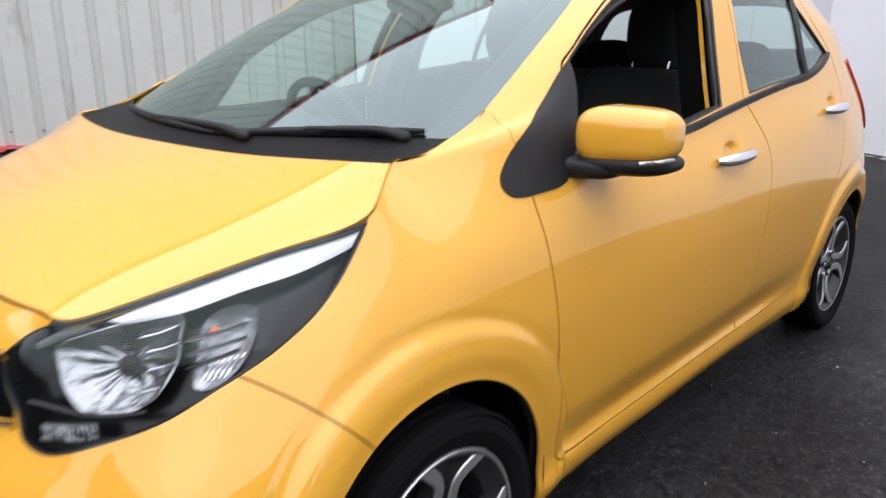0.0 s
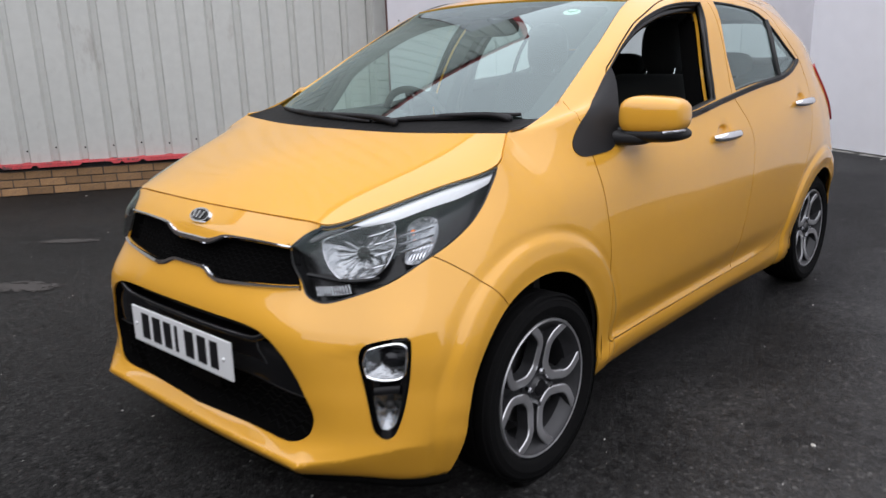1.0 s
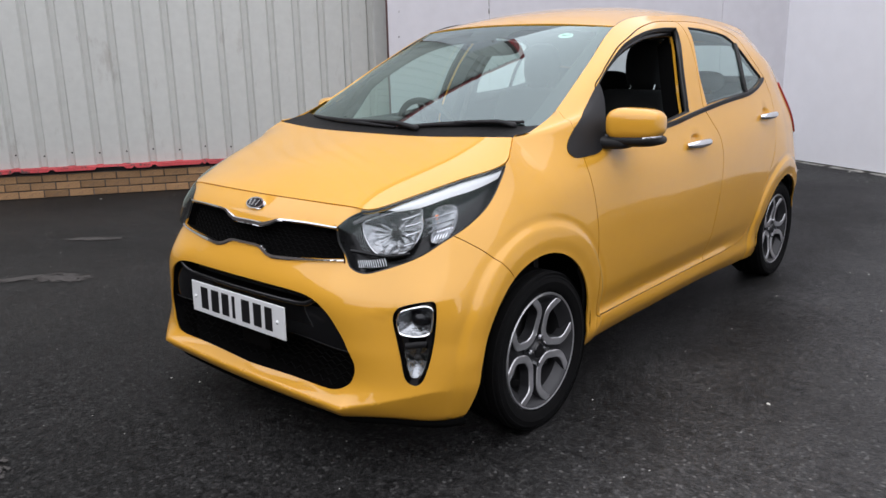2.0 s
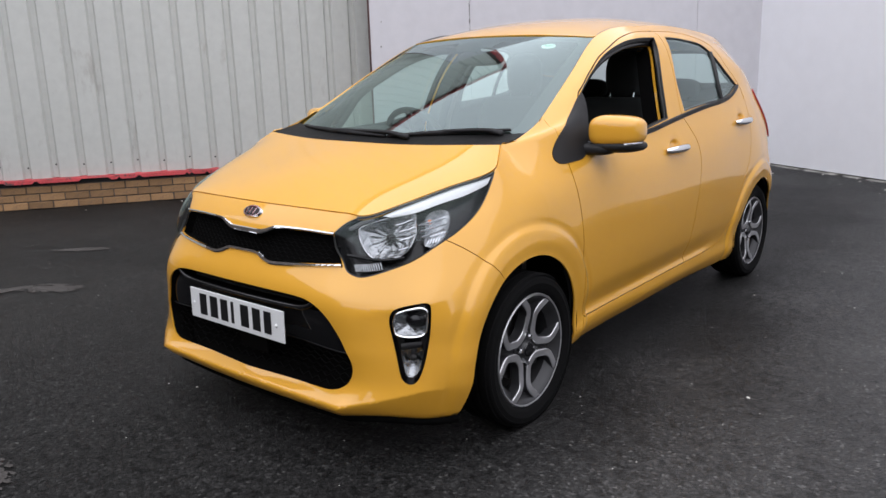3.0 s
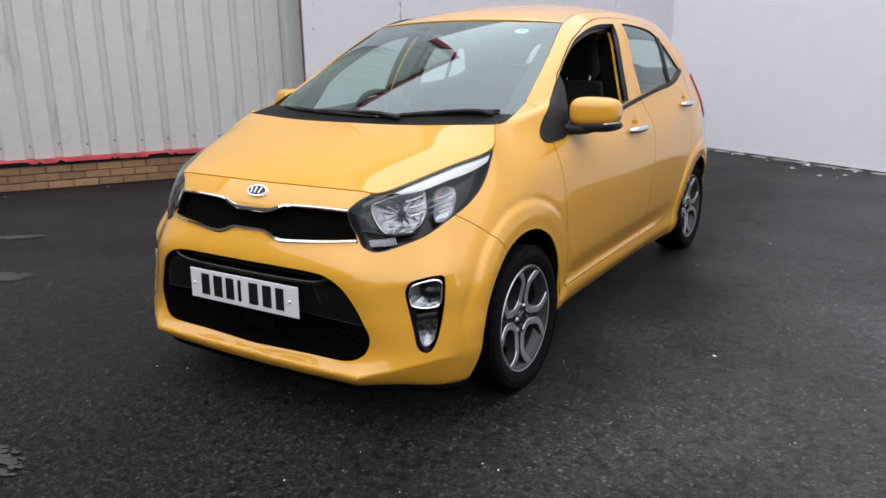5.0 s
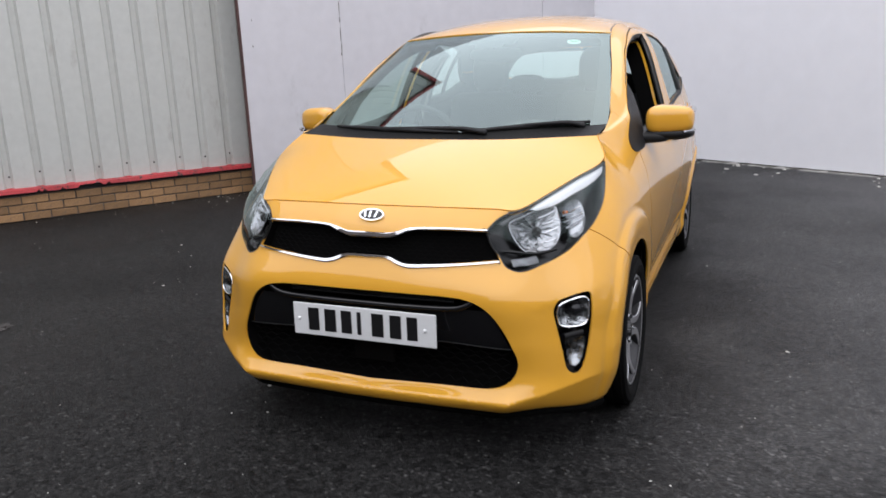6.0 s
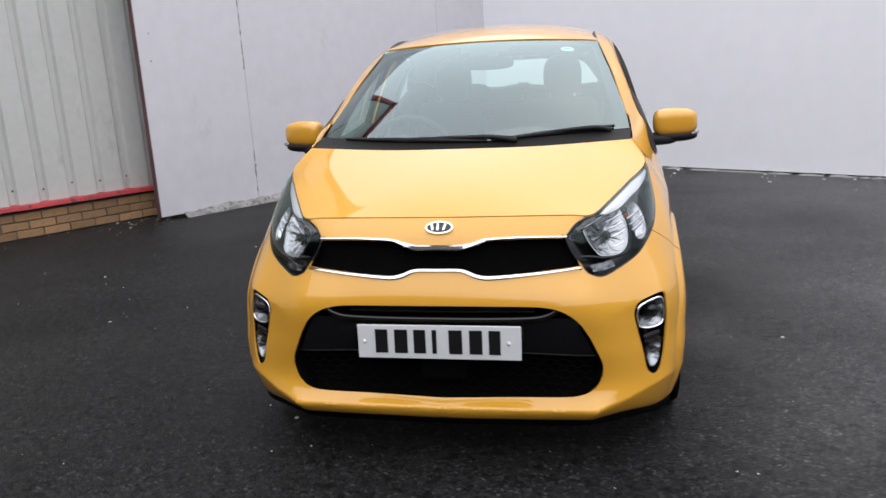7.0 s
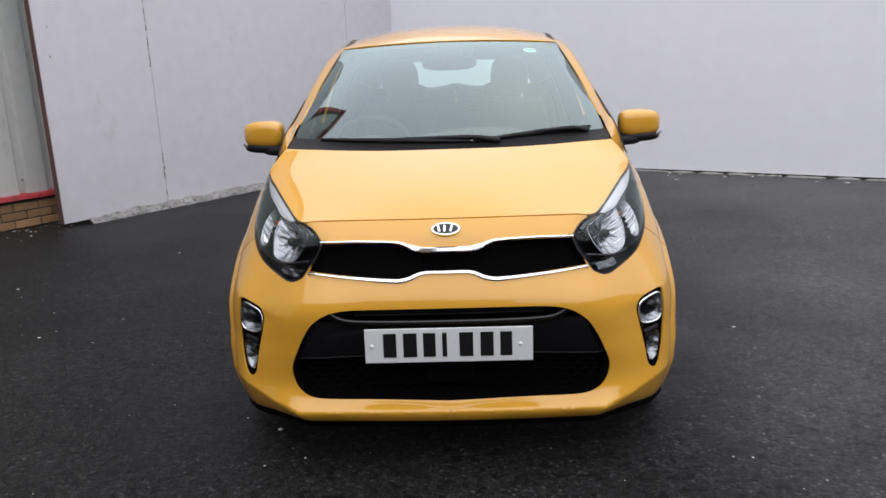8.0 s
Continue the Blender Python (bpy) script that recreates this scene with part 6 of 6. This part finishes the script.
# ---- door mirrors and handles ----
def pebble(bm, at, size, power=(2.6, 2.6), shear=0.0, taper=0.0, steps=(28, 18), z_cut=None):
    """A rounded block; shear leans its outer end back, taper narrows it."""
    rows = []
    for j in range(steps[1] + 1):
        b = -math.pi / 2 + math.pi * j / steps[1]
        row = []
        for i in range(steps[0]):
            a = 2 * math.pi * i / steps[0]
            sg = lambda x, e: math.copysign(abs(x) ** (2 / e), x)
            x, y, z = sg(math.cos(b), power[1]) * sg(math.cos(a), power[0]), sg(math.cos(b), power[1]) * sg(math.sin(a), power[0]), sg(math.sin(b), power[1])
            if z_cut is not None:
                z = max(z, z_cut)
            k = 1 - taper * (x + 1) / 2
            row.append(bm.verts.new((at[0] + size[0] * x, at[1] + size[1] * y * k + shear * (x + 1), at[2] + size[2] * z * k)))
        rows.append(row)
    for p, q in zip(rows, rows[1:]):
        for i in range(steps[0]):
            j = (i + 1) % steps[0]
            bm.faces.new((p[i], p[j], q[j], q[i]))
    bmesh.ops.remove_doubles(bm, verts=bm.verts, dist=1e-5)
    return bm


def mirrored(bm, right):
    if right:
        bmesh.ops.scale(bm, verts=bm.verts, vec=(-1, 1, 1))
    return bm


for right in (False, True):
    bm = pebble(bmesh.new(), (.824, .468, 1.006), (.093, .074, .064), (3.6, 3.2), 0.026, 0.15)
    for v in bm.verts:  # flat glass side at the rear
        v.co.y = min(v.co.y, 0.532 + 0.15 * (v.co.x - 0.75))
    mirror = part("door_mirror", mirrored(bm, right), PAINT, car, "yellow door mirror with a black underside", smooth=50)
    bm = pebble(bmesh.new(), (.822, .474, .949), (.096, .073, .026), (3.2, 2.6), 0.026, 0.06)
    part("mirror_underside", mirrored(bm, right), BLACK_PLASTIC, mirror, "black plastic underside", smooth=50)
    bm = pebble(bmesh.new(), (.742, .428, .937), (.085, .046, .024), (3.4, 3.0), 0.020, 0.10)
    part("mirror_arm", mirrored(bm, right), BLACK_PLASTIC, mirror, smooth=60)
    bm = bmesh.new()
    tube(bm, spline([(.882, .424, .961), (.902, .442, .963), (.915, .468, .964), (.919, .495, .964)], 5), 0.0052, 6)
    part("mirror_indicator", mirrored(bm, right), LAMP_CHROME, mirror, "clear indicator strip", smooth=60)
    bm = box(bmesh.new(), (.13, .004, .080), (.828, .540, 1.01), Matrix.Rotation(radians(9), 4, "Z"), 0.0015)
    part("mirror_glass", mirrored(bm, right), CHROME, mirror, "mirror glass")

for right in (False, True):
    for k, (hy, hz) in enumerate(HANDLES):
        y0, y1 = hy - 0.106, hy + 0.096
        base = sunk(side_line([(y0, hz - .004), (hy - .06, hz - .002), (hy, hz), (hy + .06, hz + .001), (y1, hz + .002)], 4), 0.0)
        base[:, 0] = np.linspace(base[0, 0], base[-1, 0], len(base))
        t = np.linspace(0, 1, len(base))
        base[:, 0] += 0.004 + 0.026 * np.sin(np.pi * t) ** 0.6
        bm = bmesh.new()
        tube(bm, sided(base, right), 0.0185 * (0.55 + 0.45 * np.sin(np.pi * t) ** 0.5), 10)
        part("door_handle", bm, CHROME, CAR_PARTS[("front_door", "rear_door")[k] + ("_r" if right else "")] if ("front_door", "rear_door")[k] in CAR_PARTS else car, "chrome pull handle", smooth=60)

# aerial foot at the back of the roof
bm = pebble(bmesh.new(), (0, 2.20, 1.478), (.020, .040, .020), (2.4, 2.4))
part("aerial_foot", bm, BLACK_PLASTIC, car, "small aerial foot", smooth=60)

# ---- wheels ----
def wheel(parent):
    """One wheel about the x axis, its face towards +x: rim, tyre, face with four loops, hub, nuts, disc."""
    bm = lathe(bmesh.new(), [(.200, -.165), (.196, -.15), (.170, -.13), (.168, -.03), (.188, -.012), (.196, 0.0), (.206, .004), (.2115, -.002), (.212, -.012), (.206, -.02)], 72)
    rim = part("wheel", bm, ALLOY_GREY, parent, "grey alloy wheel with four machined loops", smooth=40)
    bm = lathe(bmesh.new(), [(.203, .0045), (.2085, .0062), (.2122, .002), (.2125, -.004)], 72)
    part("rim_lip", bm, MACHINED, rim, "bright machined rim edge", smooth=40)
    prof = [(.207, -.166), (.214, -.172), (.232, -.180), (.256, -.181), (.274, -.172), (.284, -.155)]
    for a in (-.145, -.105, -.065, -.025):  # tread with grooves
        prof += [(.288, a), (.288, a + .026), (.281, a + .029), (.281, a + .037)]
    prof += [(.288, -.010), (.284, -.003), (.274, .010), (.268, .0125), (.266, .0115), (.250, .0155), (.248, .0145), (.232, .0125), (.216, .005), (.2115, -.002), (.209, -.010)]
    prof = [(.207 + (r - .207) * .99, a) for r, a in prof]
    part("tyre", lathe(bmesh.new(), prof, 96), RUBBER, rim, "black road tyre", smooth=35)
    for k in range(4):
        turn = radians(45 + 90 * k)
        path = spline([(.202, -.072), (.188, -.074), (.160, -.080), (.134, -.083), (.110, -.076), (.084, -.050), (.066, -.027), (.061, 0), (.066, .027), (.084, .050), (.110, .076), (.134, .083), (.160, .080), (.188, .074), (.202, .072)], 5)
        t = np.gradient(path, axis=0)
        t /= np.linalg.norm(t, axis=1)[:, None]
        side = np.stack([-t[:, 1], t[:, 0]], 1)
        r = np.hypot(path[:, 0], path[:, 1])
        x = 0.002 - 0.016 * smooth01(0.21, 0.06, r)
        w = 0.0140 + 0.001 * smooth01(0.10, 0.05, r)
        c, s_ = math.cos(turn), math.sin(turn)

        def lay(q, xx):
            return [(float(b), float(c * a[0] - s_ * a[1]), float(s_ * a[0] + c * a[1])) for a, b in zip(q, xx)]
        rings = [lay(path + side * w[:, None] * a, x + b) for a, b in ((-1, -.040), (-1, -.003), (-.8, 0), (.8, 0), (1, -.003), (1, -.040))]
        n = len(path)
        for lo, hi, mat, name in ((1, 5, MACHINED, "spoke_face"), (0, 2, ALLOY_GREY, "spoke_side"), (4, 6, ALLOY_GREY, "spoke_side")):
            sub = rings[lo:hi]
            V = [p for ring in sub for p in ring]
            F = [(a * n + i, a * n + i + 1, (a + 1) * n + i + 1, (a + 1) * n + i) for a in range(len(sub) - 1) for i in range(n - 1)]
            link_mesh(name, V, F, mat, rim, smooth=False)
        # recessed web between two loops
        web = radians(90 * k)
        V, F = [], []
        for a, xx, half in ((.045, -.026, .026), (.10, -.030, .030), (.15, -.030, .036), (.205, -.022, .062)):
            for b in (-1, -.5, 0, .5, 1):
                h = half * b
                V.append((xx - 0.006 * (1 - abs(b)), math.cos(web) * a - math.sin(web) * h, math.sin(web) * a + math.cos(web) * h))
        F = [(i * 5 + j, i * 5 + j + 1, (i + 1) * 5 + j + 1, (i + 1) * 5 + j) for i in range(3) for j in range(4)]
        link_mesh("web", V, F, ALLOY_GREY, rim)
        bm = bmesh.new()
        at = Matrix.Translation((-.014, .050 * math.cos(web), .050 * math.sin(web))) @ Matrix.Rotation(radians(90), 4, "Y")
        bmesh.ops.create_cone(bm, cap_ends=True, segments=6, radius1=.0105, radius2=.008, depth=.022, matrix=at)
        part("wheel_nut", bm, CHROME, rim, "bright wheel nut")
    part("hub", lathe(bmesh.new(), [(.068, -.05), (.066, -.026), (.034, -.020), (.031, -.012), (.028, -.009), (.001, -.008)], 40), ALLOY_GREY, rim, smooth=40)
    part("hub_cap", lathe(bmesh.new(), [(.027, -.009), (.025, -.0055), (.001, -.004)], 32), GLOSS_BLACK, rim, "black hub cap", smooth=40)
    part("brake_disc", lathe(bmesh.new(), [(.05, -.068), (.122, -.066), (.122, -.078), (.05, -.08)], 48), DISC_STEEL, rim, "worn steel brake disc", smooth=40)
    bm = box(bmesh.new(), (.05, .075, .12), (-.075, .105, -.02), None, .01)
    part("brake_caliper", bm, DARK_IRON, rim)
    part("brake_shield", lathe(bmesh.new(), [(.005, -.10), (.165, -.105)], 32), DARK_IRON, rim)
    return rim


first = wheel(car)
spots = [(0.780, -0.032, 0.259, False, -11), (0.744, 2.394, 0.2465, False, -8), (-0.770, -0.020, 0.266, True, 35), (-0.750, 2.394, 0.262, True, 60)]
for k, (x, y, z, flip, spin) in enumerate(spots):
    m = STANCE.inverted() @ Matrix.Translation((x, y, z)) @ (Matrix.Rotation(math.pi, 4, "Z") if flip else Matrix()) @ Matrix.Rotation(radians(spin), 4, "X") @ Matrix.Diagonal((1, .968, .968, 1))
    if k == 0:
        first.matrix_basis = m
    else:
        copy_thing(first, m)

# wheel housings, underbody
for right in (False, True):
    for wy, wz in WHEELS:
        bm = bmesh.new()
        rows = []
        for a in np.radians(np.linspace(-6, 186, 30)):
            y, z = wy - .022 + (.352 if wy == 0 and math.cos(a) < 0 else .335) * math.cos(a), wz - .005 + .340 * math.sin(a)
            rows.append([bm.verts.new(((-1 if right else 1) * x, y, z)) for x in (.50, .715 if wy > 1 and math.cos(a) > .3 else .768)])
        for p, q in zip(rows, rows[1:]):
            bm.faces.new((p[0], p[1], q[1], q[0]))
        bm.faces.new([r[0] for r in rows])
        part("wheel_housing", bm, WELL_BLACK, car, "black wheel housing")
bm = bmesh.new()
box(bm, (1.36, 2.0, .05), (0, 1.2, .215))
box(bm, (1.0, 3.3, .05), (0, 1.08, .225))
part("underbody", bm, WELL_BLACK, car, "dark underbody")
bm = bmesh.new()
for sx in (1, -1):
    tube(bm, raw_skin(np.linspace(0, 9, 30), np.full(30, 0.45)) * (sx, 1, 1) - (0, -0.016, 0.011), 0.019, 6)
part("bumper_skirt", bm, MESH_BLACK, car, "black skirt under the bumper", smooth=60)
bm = box(bmesh.new(), (.76, .02, .50), (0, -.44, .44))
part("radiator_panel", bm, BLACK_PLASTIC, car)

# ---- cabin ----
bm = bmesh.new()
xs = np.linspace(-.66, .66, 45)
rows = []
for y, z, drop in ((.02, .93, 0), (.12, .945, 0), (.30, .948, 0), (.45, .945, 0), (.55, .93, 0), (.60, .88, 0), (.58, .78, 0), (.52, .60, 0)):
    rows.append([bm.verts.new((x, y + .03 * (x / .66) ** 2 + (.05 if z < .9 else 0) * 0, z + (.050 * math.exp(-((x + .36) / .14) ** 2) * (1 if .25 < y < .62 and z > .85 else .2 if z > .85 else 0)) - .02 * abs(x / .66) ** 3)) for x in xs])
for p, q in zip(rows, rows[1:]):
    for i in range(44):
        bm.faces.new((p[i], p[i + 1], q[i + 1], q[i]))
part("dashboard", bm, CABIN_BLACK, car, "black grained dashboard", smooth=60)
bm = bmesh.new()
wheel_pose = Matrix.Translation((-.36, .70, .885)) @ Matrix.Rotation(radians(-66), 4, "X")
ring = [wheel_pose @ Vector((.185 * math.cos(a), .185 * math.sin(a), 0)) for a in np.linspace(0, 2 * math.pi, 41)]
tube(bm, ring, 0.0155, 8, False)
steering = part("steering_wheel", bm, CABIN_BLACK, car, "black three-spoke steering wheel", smooth=60)
bm = bmesh.new()
for a in (0, 180, 270):
    tube(bm, [wheel_pose @ Vector((.05 * math.cos(radians(a)), .05 * math.sin(radians(a)), -.01)), wheel_pose @ Vector((.18 * math.cos(radians(a)), .18 * math.sin(radians(a)), 0))], 0.014, 6)
pebble(bm, (0, 0, 0), (.075, .06, .03))
bmesh.ops.transform(bm, matrix=wheel_pose, verts=[v for v in bm.verts if v.co.length < 0.12])
part("wheel_hub", bm, CABIN_BLACK, steering, smooth=60)


def car_seat(x, y, wide, back_top, rear=False):
    """A seat: cushion, backrest, headrests on bright posts."""
    bm = box(bmesh.new(), (wide, .50, .16), (x, y - .05, .50), Matrix.Rotation(radians(6), 4, "X"), .05, 3)
    seat = part("seat", bm, SEAT_CLOTH, car, "black cloth seat", smooth=60)
    lean = Matrix.Rotation(radians(-17), 4, "X")
    h = back_top - .50
    bm = bmesh.new()
    box(bm, (wide * .96, .14, h), (x, y + .20 + .15 * h, .50 + h / 2), lean, .055, 4)
    for v in bm.verts:  # shoulders narrow towards the top
        k = max(0, (v.co.z - .75) / .35)
        v.co.x = x + (v.co.x - x) * (1 - (0 if rear else .22) * k * k)
    part("backrest", bm, SEAT_CLOTH, seat, smooth=60)
    for hx in ((x - .30, x + .30) if rear else (x,)):
        top = Vector((hx, y + .20 + .33 * h + .02, back_top))
        part("headrest", pebble(bmesh.new(), top + Vector((0, .045, .100 if not rear else .06)), (0.106 if not rear else .12, .055, .125 if not rear else .06), (2.8, 2.8)), SEAT_CLOTH, seat, smooth=60)
        for d in (-.065, .065):
            part("headrest_post", tube(bmesh.new(), [top + Vector((d, -.01, -.03)), top + Vector((d, .02, .03))], .0060, 8), CHROME, seat, "bright headrest post", smooth=60)
    return seat


car_seat(-.30, 1.10, .48, 1.10)
car_seat(.32, 1.10, .48, 1.10)
car_seat(0, 1.88, 1.16, 1.05, True)
bm = pebble(bmesh.new(), (0, .735, 1.288), (.126, .020, .033), (3.5, 3.0))
mirror_in = part("rear_view_mirror", bm, CABIN_BLACK, car, "black rear-view mirror", smooth=60)
part("mirror_stem", tube(bmesh.new(), [(0, .74, 1.30), (0, .70, 1.345)], .012, 8), CABIN_BLACK, mirror_in, smooth=60)
bm = bmesh.new()
box(bm, (1.30, 2.5, .03), (0, 1.35, .32))
box(bm, (1.30, .03, .62), (0, .12, .60))
part("cabin_floor", bm, CABIN_BLACK, car, "black cabin floor and bulkhead")
bm = box(bmesh.new(), (1.10, .36, .02), (0, 2.45, .96), None, .005)
part("parcel_shelf", bm, CABIN_BLACK, car)
pane = patch("back_window", WINDOW_GLASS, "back_window", car, "clear rear window", 0.006, both=True)
pane.visible_shadow = False


# ---- litter and wear on the ground ----
SPECK = material("pale grit", (0.55, 0.54, 0.50), 0.8)
PATCH = material("worn pale asphalt", (0.045, 0.040, 0.037), 0.85, vary=0.35, scale=12, bump=0.5, bump_scale=150)
rng = random.Random(11)
bm = bmesh.new()
for _ in range(1300):
    x, y = rng.uniform(-6, 5.5), rng.uniform(-2.6, 7)
    s_ = rng.choice((0.002, 0.0025, 0.003, 0.003, 0.004, 0.005, 0.010 if rng.random() < 0.10 else 0.0025))
    bmesh.ops.create_icosphere(bm, subdivisions=1, radius=1, matrix=Matrix.Translation((x, y, lie(x, y) + s_ * 0.2)) @ Matrix.Rotation(rng.uniform(0, 3), 4, "Z") @ Matrix.Diagonal((s_, s_ * rng.uniform(0.4, 0.9), s_ * 0.4, 1)))
tagged(part("ground_grit", bm, SPECK), "scattered pale grit on the asphalt", "grit", kind="stuff")


def worn_patch(x, y, a, b, turn, seed):
    """A worn place in the asphalt: many thin flakes close together, thinning out at the edge."""
    r = random.Random(seed)
    bm = bmesh.new()
    for _ in range(170):
        w, k = r.uniform(0, 6.283), r.random() ** 0.6
        cx, cy, s_ = a * k * math.cos(w), b * k * math.sin(w), r.uniform(0.008, 0.034) * (1.1 - 0.7 * k)
        ring = []
        for i in range(14):
            q = 6.283 * i / 14
            m = s_ * r.uniform(0.75, 1.15)
            ring.append(bm.verts.new((cx + 1.4 * m * math.cos(q), cy + 0.8 * m * math.sin(q), r.uniform(0, 0.0012))))
        bm.faces.new(ring)
    ob = part("worn_patch", bm, PATCH)
    ob.matrix_world = pose(x, y, 0.004 + lie(x, y), 0, 0, turn)
    return tagged(ob, "flaky pale worn patch in the asphalt", "ground", kind="stuff")


for k, (x, y, a, b, turn) in enumerate(((-2.56, -0.22, 0.20, 0.10, 30), (-2.75, -0.40, 0.14, 0.05, 70), (-3.46, 0.42, 0.22, 0.06, 40), (-0.48, -1.46, 0.19, 0.12, 10))):
    worn_patch(x, y, a, b, turn, 3 + k)
# litter along the foot of the walls
bm = bmesh.new()
for _ in range(90):
    u = rng.choice((rng.uniform(-6, 1.5), rng.uniform(0.4, 1.2)))
    n_ = -5.19 + 0.5 * rng.random() ** 2
    s_ = rng.choice((0.004, 0.005, 0.007, 0.012))
    c_ = YU * u + YN * n_
    bmesh.ops.create_icosphere(bm, subdivisions=1, radius=1, matrix=Matrix.Translation((c_.x, c_.y, s_ * 0.2)) @ Matrix.Rotation(rng.uniform(0, 3), 4, "Z") @ Matrix.Diagonal((s_, s_ * rng.uniform(0.3, 0.8), s_ * 0.35, 1)))
for _ in range(60):
    n_ = -4.3 + 8 * rng.random()
    s_ = rng.choice((0.006, 0.010, 0.018, 0.028))
    c_ = WU * (5.74 - 0.5 * rng.random() ** 2) + WN * n_
    bmesh.ops.create_icosphere(bm, subdivisions=1, radius=1, matrix=Matrix.Translation((c_.x, c_.y, s_ * 0.15)) @ Matrix.Rotation(rng.uniform(0, 3), 4, "Z") @ Matrix.Diagonal((s_, s_ * rng.uniform(0.3, 0.8), s_ * 0.3, 1)))
tagged(part("wall_litter", bm, SPECK), "pale chips and crumbs along the foot of the walls", "grit", kind="stuff")
